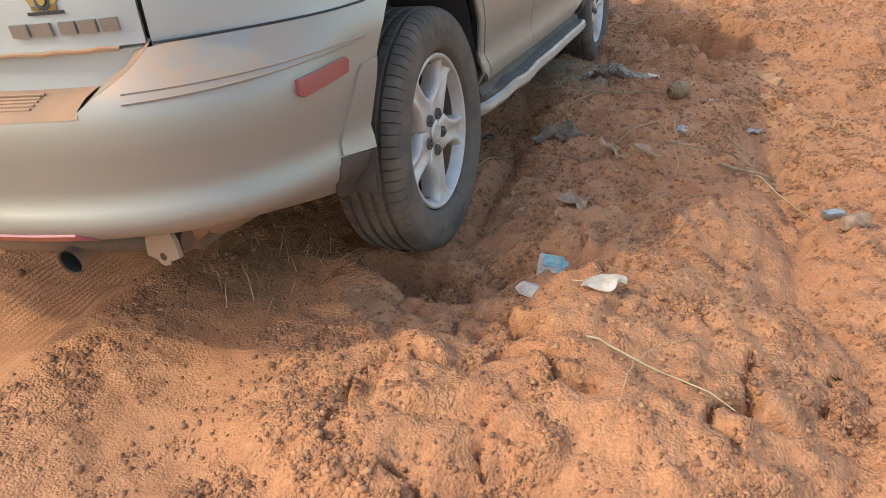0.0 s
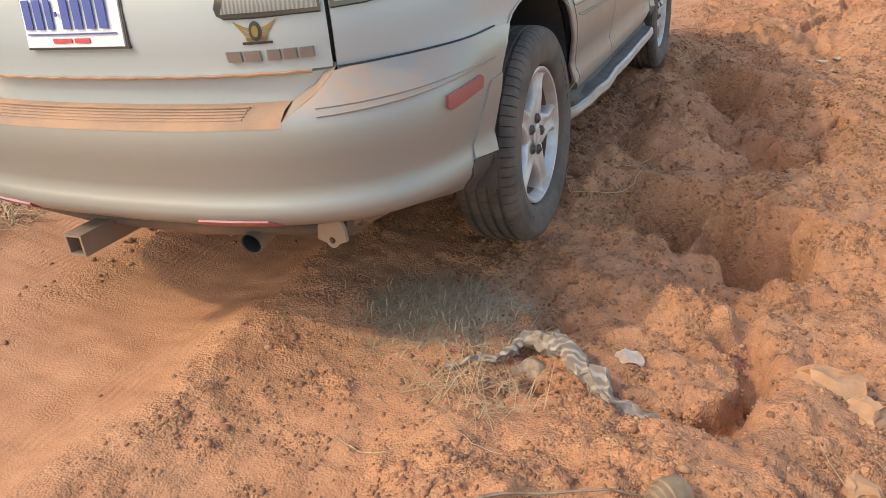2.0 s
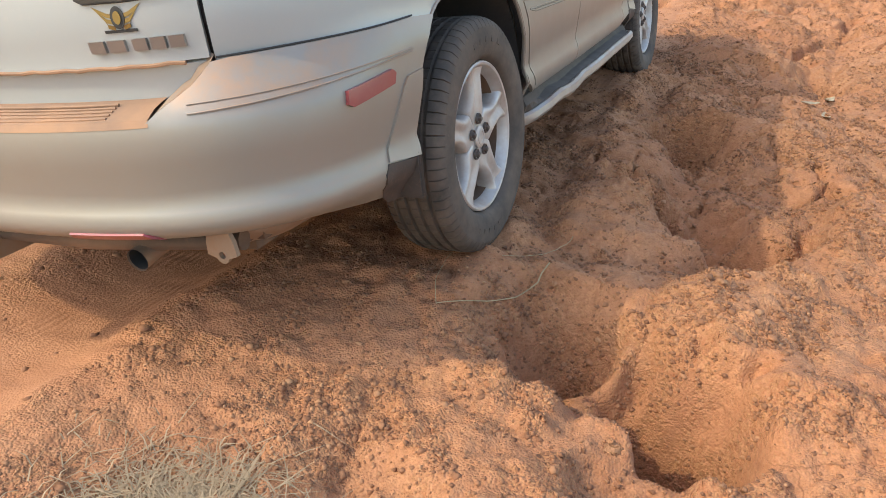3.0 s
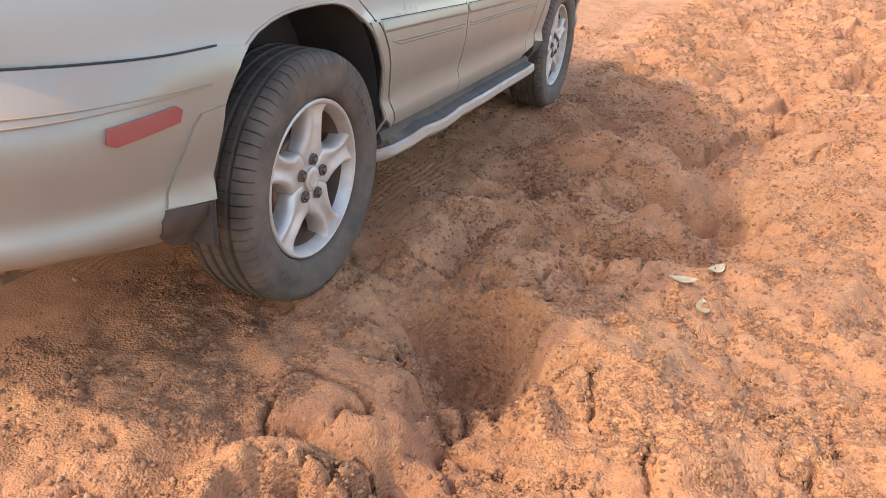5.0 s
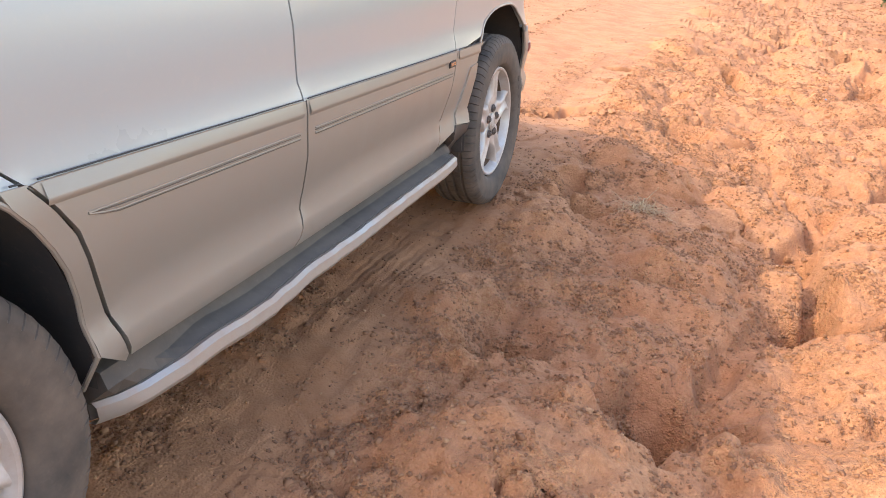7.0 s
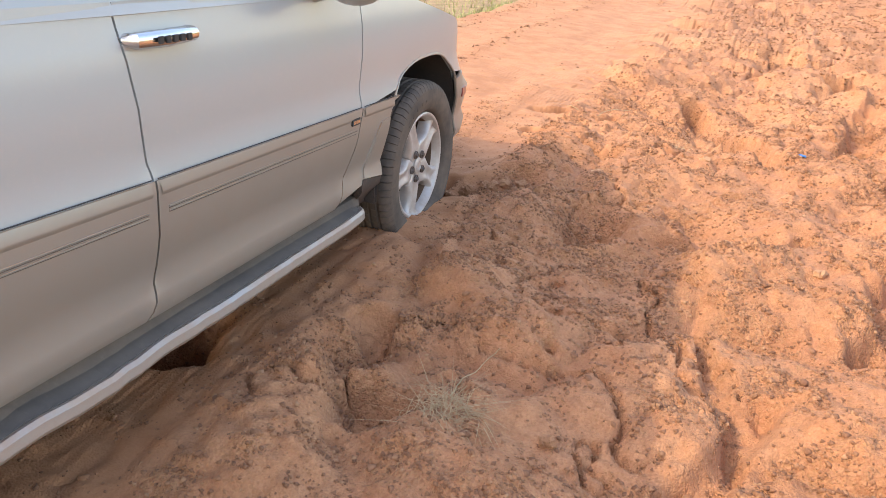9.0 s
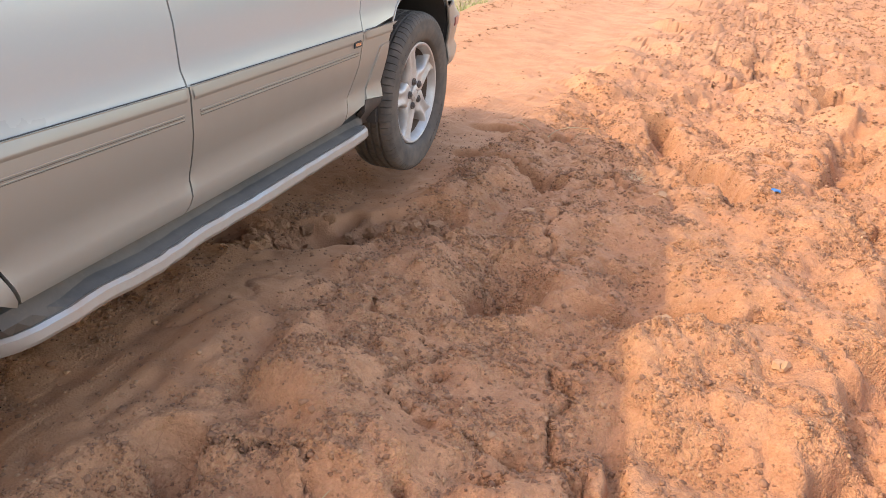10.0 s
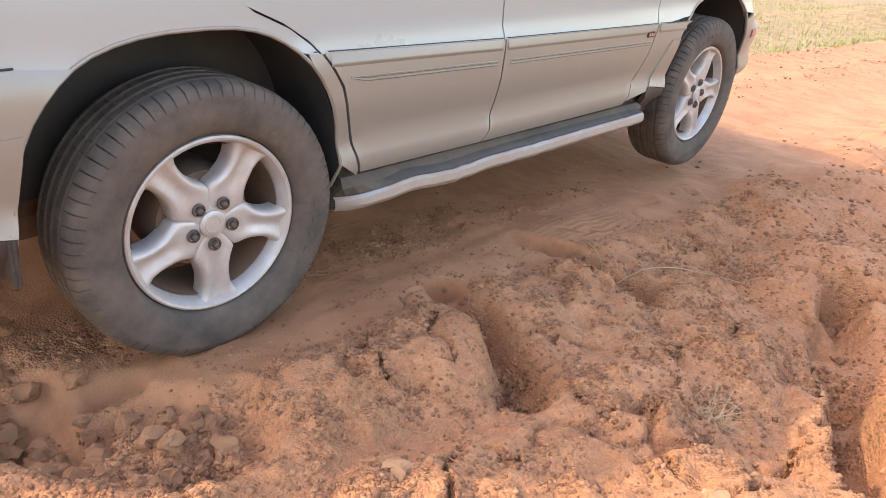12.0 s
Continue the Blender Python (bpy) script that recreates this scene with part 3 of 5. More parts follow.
BASE, CABIN = Path(BASE_PATH), Path(CABIN_PATH)
UY, UX = BASE.by_y, BASE.by_x
REAR_IN = ((0.36, 0.15), (0.40, 0.075), (0.42, 0.022), (0.445, 0.002), (0.465, 0.003), (0.50, 0.019), (0.54, 0.014), (0.61, 0.0), (0.66, 0.0), (0.69, 0.008), (0.72, 0.03), (0.75, 0.06), (0.785, 0.085), (1.2, 0.085))
SIDE_IN = ((0.36, 0.07), (0.40, 0.03), (0.425, 0.012), (0.46, 0.010), (0.50, 0.026), (0.55, 0.016), (0.62, 0.003), (0.73, 0.0), (0.76, 0.007), (0.785, 0.016), (0.90, 0.012), (1.0, 0.022), (1.10, 0.045))
GATE_IN = ((0.68, 0.10), (0.70, 0.092), (0.765, 0.088), (0.775, 0.076), (0.79, 0.078), (0.86, 0.066), (0.95, 0.07), (1.05, 0.09), (1.15, 0.13))


def table(rows, z):
    return float(np.interp(z, [r[0] for r in rows], [r[1] for r in rows]))


def body(out=0.0, rear=REAR_IN):
    """The car's lower surface; out lifts it from the metal."""
    def at(u, z):
        x, y, nx, ny = BASE.at(u)
        w = 1 - float(smooth(-0.86, -0.50, np.float64(y)))
        f = float(smooth(2.9, 3.4, np.float64(y)))
        i = table(rear, z) * w + table(SIDE_IN, z) * (1 - w) + f * max(0, z - 0.62) * 0.9 - out
        return Vector((x - nx * i, y - ny * i, z))
    return at


def gate(out=0.0):
    return body(out, GATE_IN)


def cabin(out=0.0):
    def at(u, z):
        x, y, nx, ny = CABIN.at(u)
        k = (z - 1.09) / 0.51
        w = 1 - float(smooth(-0.8, -0.45, np.float64(y)))
        f = float(smooth(1.75, 2.5, np.float64(y)))
        i = k * (0.16 * w + 0.20 * (1 - w) * (1 - f) + 0.98 * f) - out
        return Vector((x - nx * i, y - ny * i, z))
    return at


def spread(pts, step):
    out = []
    for a, b in zip(pts, pts[1:] + pts[:1]):
        n = max(1, math.ceil(math.hypot(b[0] - a[0], b[1] - a[1]) / step))
        out += [(a[0] + (b[0] - a[0]) * k / n, a[1] + (b[1] - a[1]) * k / n) for k in range(n)]
    return out


def inside(p, poly):
    hit = False
    for (ax, ay), (bx, by) in zip(poly, poly[1:] + poly[:1]):
        if (ay > p[1]) != (by > p[1]) and p[0] < (bx - ax) * (p[1] - ay) / (by - ay) + ax:
            hit = not hit
    return hit


def skin(name, outline, surf, mat, parent, step=0.04, thick=0.014, label=""):
    """A curved panel: the outline, drawn on a surface, filled, and turned in at its edge."""
    from mathutils import geometry
    rim = spread(list(outline), step)
    us, vs = [p[0] for p in rim], [p[1] for p in rim]
    pts = list(rim)
    edge = np.array(rim)
    for iu in np.arange(min(us) + step / 2, max(us), step):
        for iv in np.arange(min(vs) + step / 2, max(vs), step):
            if inside((iu, iv), rim) and np.min(np.hypot(edge[:, 0] - iu, edge[:, 1] - iv)) > step * 0.45:
                pts.append((iu, iv))
    n = len(rim)
    r = geometry.delaunay_2d_cdt([Vector(p) for p in pts], [], [list(range(n))], 1, 1e-6)
    bm = bmesh.new()
    vs = [bm.verts.new(surf(p.x, p.y)) for p in r[0]]
    for f in r[2]:
        try:
            bm.faces.new([vs[i] for i in f])
        except ValueError:
            pass
    bm.normal_update()
    mid = surf(sum(p[0] for p in rim) / n, sum(p[1] for p in rim) / n)
    # turn faces outward, away from the car's middle line
    s = sum((f.normal.dot(f.calc_center_median() - Vector((0, 1.2, 0.7))) for f in bm.faces))
    if s < 0:
        bmesh.ops.reverse_faces(bm, faces=bm.faces)
        bm.normal_update()
    if thick:
        edges = [e for e in bm.edges if e.is_boundary]
        nor = {v: v.normal.copy() for e in edges for v in e.verts}
        g = bmesh.ops.extrude_edge_only(bm, edges=edges)
        pairs = {}
        for e in edges:
            for v in e.verts:
                pairs[v.co.copy().freeze()] = nor[v]
        for v in [v for v in g["geom"] if isinstance(v, bmesh.types.BMVert)]:
            v.co -= pairs[v.co.copy().freeze()] * thick
    me = bpy.data.meshes.new(name)
    bm.to_mesh(me)
    bm.free()
    me.materials.append(mat)
    me.shade_smooth()
    me.set_sharp_from_angle(angle=radians(40))
    o = new(name, me)
    o.parent = parent
    if label:
        o["label"] = label
    return o


def sides(outline):
    """The outline on the right flank and its twin on the left."""
    return [(outline, 1), ([(-u, z) for u, z in outline][::-1], -1)]


def belt(y):
    return float(np.interp(y, (-1, -0.3, 0.3, 1, 2, 3.5), (0.778, 0.786, 0.762, 0.747, 0.733, 0.71)))


def arch_line(cy, grow=0.0, n=26, z0=0.37):
    """The wheel arch as (y, z) from its rear foot over the top to its front foot."""
    out = []
    for k in range(n + 1):
        a = math.pi * (1 - k / n)
        c, s = math.cos(a), math.sin(a)
        ry, e = (0.445, 0.72) if c < 0 else (0.375, 0.84)
        out.append((cy + (ry + grow) * math.copysign(abs(c) ** e, c), z0 + (0.465 + grow) * abs(s) ** e))
    return out


def door_rear(z):
    return float(np.interp(z, (0.40, 0.5, 0.56, 0.68, 0.767, 0.81, 0.84, 0.877, 0.963, 1.12), (0.445, 0.415, 0.395, 0.36, 0.292, 0.235, 0.18, 0.085, 0.015, -0.03)))


def door_mid(z):
    return float(np.interp(z, (0.40, 0.46, 0.55, 0.747, 1.06), (0.955, 0.99, 1.005, 1.007, 0.975)))


def door_front(z):
    return float(np.interp(z, (0.40, 0.46, 0.6, 0.733, 1.06), (1.84, 1.88, 1.955, 1.995, 2.03)))


CLEAN = 0.003  # half a panel gap


def upto(fn, z0, z1, off, n=8):
    return [(UY(fn(z0 + (z1 - z0) * k / n) + off), z0 + (z1 - z0) * k / n) for k in range(n + 1)]


def along(y0, y1, off, n=14):
    return [(UY(y0 + (y1 - y0) * k / n), belt(y0 + (y1 - y0) * k / n) + off) for k in range(n + 1)]


TOP = 1.115


def build_body(car):
    skins = []
    ra, fa = arch_line(0.0), arch_line(2.616)
    # dark inner shell with the wheel openings cut in it
    ra2, fa2 = arch_line(0.0, 0.012), arch_line(2.616, 0.012)
    lo = [(0, 0.42), (UX(0.6), 0.42), (UY(-0.47), 0.40)] + [(UY(y), z) for y, z in ra2] + [(UY(0.5), 0.38), (UY(2.1), 0.38)] + [(UY(y), z) for y, z in fa2]
    lo += [(UY(3.1), 0.36), (BASE.d[-1], 0.36), (BASE.d[-1], 0.7), (UY(3.2), 0.72), (UY(2.5), 1.0), (UY(-0.5), 1.04), (UX(0.5), 1.04), (0, 1.04)]
    for o, s in sides(lo):
        skin("inner_shell", o, lambda u, z: body(-0.03)(u, z) if BASE.at(u)[1] > -0.6 else gate(-0.035)(u, z), BLACK, car, 0.06, 0.0)
    q = [(UX(0.70), belt(-0.9) - 0.012)] + [(UY(y), belt(y) - 0.012) for y in (-0.85, -0.78, -0.7, -0.6, -0.5, -0.4)]
    up = [(y, z) for y, z in ra if z > belt(y) - 0.012]
    q += [(UY(y), z) for y, z in up]
    q += [(UY(door_rear(0.755) - 0.006), 0.752)] + upto(door_rear, 0.78, TOP, -CLEAN * 2)
    q += [(UY(-0.5), TOP), (UX(0.70), TOP), (UX(0.70), TOP)]
    for o, s in sides(q):
        skin("quarter_panel", o, body(0.0, GATE_IN), WHITE, car, 0.03)
    for o, s in sides(upto(door_rear, 0.742, TOP, CLEAN) + upto(door_mid, TOP, 0.735, -CLEAN)):
        skin("rear_door", o, body(), WHITE, car)
    for o, s in sides(upto(door_mid, 0.735, TOP, CLEAN) + upto(door_front, TOP, 0.722, -CLEAN)):
        skin("front_door", o, body(), WHITE, car)
    fup = [(y, z) for y, z in fa if z > belt(y) - 0.012]
    fen = [(UY(door_front(0.722) + CLEAN), 0.722)] + [(UY(y), z) for y, z in fup] + [(UY(3.05), belt(3.05)), (UY(3.2), 0.71), (UY(3.2), 0.80), (UY(2.9), 0.96), (UY(2.4), 1.07)] + upto(door_front, TOP, 0.75, CLEAN)
    for o, s in sides(fen):
        skin("front_fender", o, body(), WHITE, car)
    # two-tone lower cladding
    strip = [(UY(y), z) for y, z in ra if y > 0.1 and z < belt(y) - CLEAN and z > 0.4]
    c1 = [(UY(y), belt(y) - CLEAN) for y in (0.255, 0.30)] + upto(door_rear, 0.755, 0.40, -CLEAN * 2) + strip[::-1]
    for o, s in sides(c1):
        skin("arch_cladding", o, body(0.006), SILVER, car, 0.03)
    low = 0.412
    for o, s in sides(upto(door_rear, low, 0.757, CLEAN) + along(door_rear(0.76) + 0.02, door_mid(0.747) - CLEAN, -CLEAN) + upto(door_mid, 0.742, low, -CLEAN)):
        skin("door_cladding", o, body(0.006), SILVER, car)
    for o, s in sides(upto(door_mid, low, 0.742, CLEAN) + along(door_mid(0.747) + CLEAN, door_front(0.733) - CLEAN, -CLEAN) + upto(door_front, 0.728, low, -CLEAN)):
        skin("door_cladding", o, body(0.006), SILVER, car)
    fstrip = [(UY(y), z) for y, z in fa if y < 2.5 and 0.42 < z < belt(y) - CLEAN]
    for o, s in sides([(UY(door_front(0.43) + CLEAN), 0.43)] + upto(door_front, 0.5, 0.727, CLEAN, 5) + [(UY(2.3), belt(2.3) - CLEAN)] + fstrip[::-1]):
        skin("arch_cladding", o, body(0.006), SILVER, car, 0.03)
    # rear bumper, one moulding round both corners
    arch_rear = [(UY(y), z) for y, z in ra if y < 0 and z < belt(y) - CLEAN]
    half = [(UX(0.555), 0.672), (UX(0.585), 0.695), (UX(0.65), 0.735), (UX(0.69), 0.772)] + [(UY(y), belt(y) - CLEAN) for y in (-0.9, -0.82, -0.7, -0.6, -0.5, -0.4)]
    half += arch_rear[::-1] + [(UY(-0.47), 0.36), (UY(-0.55), 0.365), (UY(-0.75), 0.39), (UX(0.6), 0.405), (UX(0.3), 0.405)]
    ring = half + [(-u, z) for u, z in half[::-1]]
    skin("rear_bumper", ring, body(0.006), SILVER, car, 0.022, 0.02, "champagne silver bumper, dusty and dented")
    # dusty step pad and the shelf under it
    bm = bmesh.new()
    rows = []
    nx = 48
    for k in range(nx + 1):
        x = -0.565 + 1.13 * k / nx
        p, g = body(0.008)(UX(x), 0.668), gate()(UX(x), 0.70)
        rows.append([p, p.lerp(g, 0.08) + Vector((0, 0, 0.012)), p.lerp(g, 0.5) + Vector((0, 0, 0.012)), g + Vector((0, 0.03, 0.012))])
    vs = [[bm.verts.new(v) for v in r] for r in rows]
    for a, b in zip(vs, vs[1:]):
        for i in range(3):
            bm.faces.new((a[i], b[i], b[i + 1], a[i + 1]))
    part("step_pad", bm, PAD, car, "bumper step pad thick with orange dust")
    bm = bmesh.new()
    vs = []
    for k in range(41):
        x = -0.685 + 1.37 * k / 40
        zf = float(np.interp(abs(x), (0.52, 0.555, 0.585, 0.65, 0.69), (0.664, 0.669, 0.692, 0.732, 0.77)))
        p, g = body(0.003)(UX(x), zf), gate()(UX(x), max(0.70, zf + 0.004))
        vs.append([bm.verts.new(p), bm.verts.new(g + Vector((0, 0.05, 0.004)))])
    for a, b in zip(vs, vs[1:]):
        bm.faces.new((a[0], b[0], b[1], a[1]))
    part("bumper_shelf", bm, PAD, car)
    for k in range(5):
        bm = bmesh.new()
        pts = []
        for i in range(25):
            x = -0.47 + 0.94 * i / 24
            p, g = body(0.008)(UX(x), 0.668), gate()(UX(x), 0.70)
            pts.append(p.lerp(g, 0.2 + 0.13 * k) + Vector((0, 0, 0.0125)))
        part("pad_rib", tube(bm, pts, 0.0035, 6), PAD, car)
    # shoulders that close the bumper's ends against the tailgate
    for s in (1, -1):
        bm = bmesh.new()
        curve = ((0.45, 0.660), (0.52, 0.662), (0.555, 0.670), (0.585, 0.695), (0.65, 0.735), (0.69, 0.772), (0.70, 0.785))
        rows = [[bm.verts.new(body(0.005)(s * UX(x), z)), bm.verts.new(gate(-0.03)(s * UX(x - 0.02), max(z + 0.008, 0.704)))] for x, z in curve]
        for a, b in zip(rows, rows[1:]):
            bm.faces.new((a[0], b[0], b[1], a[1]))
        part("bumper_shoulder", bm, SILVER, car)
    # tailgate
    g1 = [(UX(0.69), 0.78), (UX(0.69), 1.12)]
    skin("tailgate", [(-u, z) for u, z in g1] + g1[::-1], gate(), WHITE, car, 0.035, 0.02, "white tailgate with dust along its lower lip")
    g2 = [(UX(0.56), 0.700), (UX(0.645), 0.722), (UX(0.675), 0.755), (UX(0.684), 0.773)]
    skin("tailgate_lip", [(-u, z) for u, z in g2] + g2[::-1], gate(-0.004), WHITE, car, 0.03)
    bm = bmesh.new()
    pts = [gate(0.001)(UX(-0.64 + 1.28 * k / 40), 0.7765 + 0.0015 * math.sin(k * 2.3)) for k in range(41)]
    part("dust_line", tube(bm, pts, 0.0045, 6), PAD, car, "orange dust caught along a crease")
    # rear lamps
    for s in (1, -1):
        inner = [(0.432, 0.928), (0.436, 0.914), (0.450, 0.907), (0.54, 0.906), (0.680, 0.908), (0.680, 1.12), (0.545, 1.12), (0.487, 1.03), (0.445, 0.96)]
        lamp = skin("tail_lamp", [(s * UX(x), z) for x, z in inner], gate(0.008), LAMP_DARK, car, 0.02, 0.02, "smoked tail lamp with a red round lens")
        skin("clear_lens", [(s * UX(x), z) for x, z in ((0.446, 0.916), (0.674, 0.916), (0.674, 0.970), (0.466, 0.966))], gate(0.011), LAMP_CLEAR, lamp, 0.02, 0.004)
        skin("red_lens", [(s * (UX(0.598) + 0.060 * math.copysign(abs(math.cos(a)) ** 0.7, math.cos(a))), 1.045 + 0.060 * math.copysign(abs(math.sin(a)) ** 0.7, math.sin(a))) for a in [k * math.tau / 20 for k in range(20)]], gate(0.013), LAMP_RED, lamp, 0.02, 0.008)
        part("gasket", tube(bmesh.new(), [gate(0.004)(s * UX(x), z) for x, z in inner[6:] + inner[:5]], 0.004, 6), INK_BLACK, lamp)
        u0 = UX(0.701)
        outer = [(u0, 0.912), (u0 + 0.10, 0.914), (u0 + 0.15, 0.920), (u0 + 0.185, 0.931), (u0 + 0.215, 0.95), (u0 + 0.24, 0.98), (u0 + 0.258, 1.02), (u0 + 0.275, 1.12), (u0, 1.12)]
        lamp = skin("tail_lamp", [(s * u, z) for u, z in outer], gate(0.008), LAMP_DARK, car, 0.02, 0.02, "smoked tail lamp with a red round lens")
        skin("clear_lens", [(s * (u0 + a), z) for a, z in ((0.012, 0.922), (0.14, 0.926), (0.19, 0.945), (0.215, 0.975), (0.012, 0.972))], gate(0.011), LAMP_CLEAR, lamp, 0.02, 0.004)
        skin("red_lens", [(s * (u0 + 0.082 + 0.062 * math.copysign(abs(math.cos(a)) ** 0.7, math.cos(a))), 1.045 + 0.062 * math.copysign(abs(math.sin(a)) ** 0.7, math.sin(a))) for a in [k * math.tau / 20 for k in range(20)]], gate(0.013), LAMP_RED, lamp, 0.02, 0.008)
        part("gasket", tube(bmesh.new(), [gate(0.004)(s * u, z) for u, z in outer[:-1]], 0.004, 6), INK_BLACK, lamp)
    # front end, bonnet, cabin
    fb = [(UY(y), z) for y, z in fa if y > 2.616 and z < belt(3.0) - CLEAN]
    half = fb + [(UY(3.0), 0.30), (BASE.d[-1] - 0.001, 0.28), (BASE.d[-1] - 0.001, 0.66), (UY(3.3), 0.68), (UY(3.05), belt(3.05) - CLEAN)]
    for o, s in sides(half):
        skin("front_bumper", o, body(0.006), SILVER, car)
    for s in (1, -1):
        skin("headlamp", [(s * UY(y), z) for y, z in ((3.2, 0.69), (3.43, 0.67), (3.43, 0.78), (3.2, 0.83))], body(0.01), LAMP_CLEAR, car, 0.03)
        lens = skin("side_marker", [(s * UY(y), z) for y, z in ((3.02, 0.60), (3.10, 0.60), (3.10, 0.64), (3.02, 0.64))], body(0.012), REFLECTOR, car, 0.02, 0.006)
        skin("rear_reflector", [(s * UY(y), z) for y, z in ((-0.705, 0.643), (-0.69, 0.634), (-0.54, 0.652), (-0.532, 0.676), (-0.545, 0.686), (-0.70, 0.672))], body(0.016), REFLECTOR, car, 0.015, 0.012, "faded red reflector")
    skin("grille", [(UX(0) + BASE.d[-1] - 0.35, 0.69), (BASE.d[-1] - 0.001, 0.68), (BASE.d[-1] - 0.001, 0.80), (BASE.d[-1] - 0.35, 0.80)], body(0.0), BLACK, car, 0.05)
    skin("grille", [(-(BASE.d[-1] - 0.35), 0.69), (-(BASE.d[-1] - 0.001), 0.68), (-(BASE.d[-1] - 0.001), 0.80), (-(BASE.d[-1] - 0.35), 0.80)], body(0.0), BLACK, car, 0.05)
    bonnet = [(-0.82, 2.15), (0.82, 2.15), (0.84, 2.6), (0.80, 3.0), (0.66, 3.26), (0.35, 3.37), (0, 3.39), (-0.35, 3.37), (-0.66, 3.26), (-0.80, 3.0), (-0.84, 2.6)]
    skin("bonnet", bonnet, lambda x, y: Vector((x, y, 1.06 - 0.06 * (x / 0.8) ** 2 - 0.10 * (max(0, y - 2.15) / 1.2) - 0.13 * max(0, (y - 2.15) / 1.24) ** 4)), WHITE, car, 0.08)
    L = CABIN.d[-1]
    for s in (1, -1):
        skin("cabin_side", [(0, 1.09), (s * L, 1.09), (s * L, 1.585), (0, 1.585)], cabin(), WHITE, car, 0.07)
        cy = CABIN.by_y
        skin("side_window", [(s * cy(y), z) for y, z in ((-0.55, 1.15), (0.0, 1.14), (0.0, 1.50), (-0.35, 1.48))], cabin(0.004), GLASS, car, 0.06, 0.004)
        skin("side_window", [(s * cy(y), z) for y, z in ((0.06, 1.14), (0.93, 1.135), (0.93, 1.52), (0.06, 1.51))], cabin(0.004), GLASS, car, 0.06, 0.004)
        skin("side_window", [(s * cy(y), z) for y, z in ((1.03, 1.135), (1.95, 1.13), (1.75, 1.35), (1.6, 1.51), (1.03, 1.52))], cabin(0.004), GLASS, car, 0.06, 0.004)
        bm = bmesh.new()
        bmesh.ops.create_uvsphere(bm, u_segments=20, v_segments=12, radius=1, matrix=Matrix.Translation((s * 0.995, 1.74, 1.165)) @ Matrix.Diagonal((0.11, 0.075, 0.085, 1)))
        tube(bm, [(s * 0.84, 1.76, 1.12), (s * 0.96, 1.74, 1.14)], (0.05, 0.035), 10)
        part("side_mirror", bm, WHITE, car)
        for hy in (1.085, 0.12):
            bm = bmesh.new()
            hx = s * 0.872
            tube(bm, [(hx - s * 0.02, hy - 0.10, 1.040), (hx + s * 0.022, hy - 0.085, 1.041), (hx + s * 0.030, hy, 1.042), (hx + s * 0.022, hy + 0.085, 1.043), (hx - s * 0.02, hy + 0.10, 1.044)], (0.012, 0.017, 0.019, 0.017, 0.012), 12)
            handle = part("door_handle", bm, CHROME, car, "chrome door handle")
            for k in range(5):
                b2 = bmesh.new()
                box(b2, hx + s * 0.046, hx + s * 0.051, hy - 0.05 + k * 0.022, hy - 0.035 + k * 0.022, 1.035, 1.050, 0.001)
                part("handle_mark", b2, INK_BLACK, handle)
    skin("rear_window", [(-CABIN.by_x(0.5), 1.14), (CABIN.by_x(0.5), 1.14), (CABIN.by_x(0.46), 1.5), (-CABIN.by_x(0.46), 1.5)], cabin(0.004), GLASS, car, 0.06, 0.004)
    skin("windscreen", [(s, z) for s, z in ((L - 0.62, 1.10), (L - 0.001, 1.10), (L - 0.001, 1.52), (L - 0.62, 1.52))], cabin(0.004), GLASS, car, 0.06, 0.004)
    skin("windscreen", [(-s, z) for s, z in ((L - 0.62, 1.10), (L - 0.001, 1.10), (L - 0.001, 1.52), (L - 0.62, 1.52))], cabin(0.004), GLASS, car, 0.06, 0.004)
    rl = [cabin()(s * u, 1.585) for s in (1,) for u in np.linspace(0.0, L, 40)]
    outline = [(p.x, p.y) for p in rl] + [(-p.x, p.y) for p in rl[::-1]]
    outline = [p for k, p in enumerate(outline) if k == 0 or math.hypot(p[0] - outline[k - 1][0], p[1] - outline[k - 1][1]) > 0.004]
    if math.hypot(outline[0][0] - outline[-1][0], outline[0][1] - outline[-1][1]) < 0.004:
        outline.pop()
    skin("roof", outline, lambda x, y: Vector((x, y, 1.585 + 0.075 * (1 - (x / 0.75) ** 2) * max(0, 1 - ((y - 0.4) / 1.35) ** 2))), WHITE, car, 0.09)
    for s in (1, -1):
        bm = bmesh.new()
        tube(bm, [(s * 0.55, -0.6, 1.62), (s * 0.56, -0.5, 1.67), (s * 0.57, 0.4, 1.69), (s * 0.56, 1.2, 1.68), (s * 0.55, 1.3, 1.63)], 0.018, 8)
        part("roof_rail", bm, BLACK, car)


def revolve(bm, profile, n, offset=None, turns=None):
    """Turns (radius, x) pairs round the x axis."""
    rings = []
    for k in range(n):
        a = (turns[k] if turns else k / n) * math.tau
        rings.append([bm.verts.new((x, r * math.cos(a), r * math.sin(a))) for r, x in (profile if offset is None else offset(k))])
    for k in range(n):
        a, b = rings[k], rings[(k + 1) % n]
        for i in range(len(a) - 1):
            bm.faces.new((a[i], a[i + 1], b[i + 1], b[i]))
    return bm


def build_wheel(car, side):
    """A wheel about its own hub: x outward to the right of the car."""
    s = side
    # hub and brake drum carry the rest
    bm = bmesh.new()
    revolve(bm, [(0.01, 0.03 * s), (0.125, 0.03 * s), (0.135, 0.0), (0.135, -0.10 * s)], 28)
    wheel = part("wheel", bm, UNDER, car)

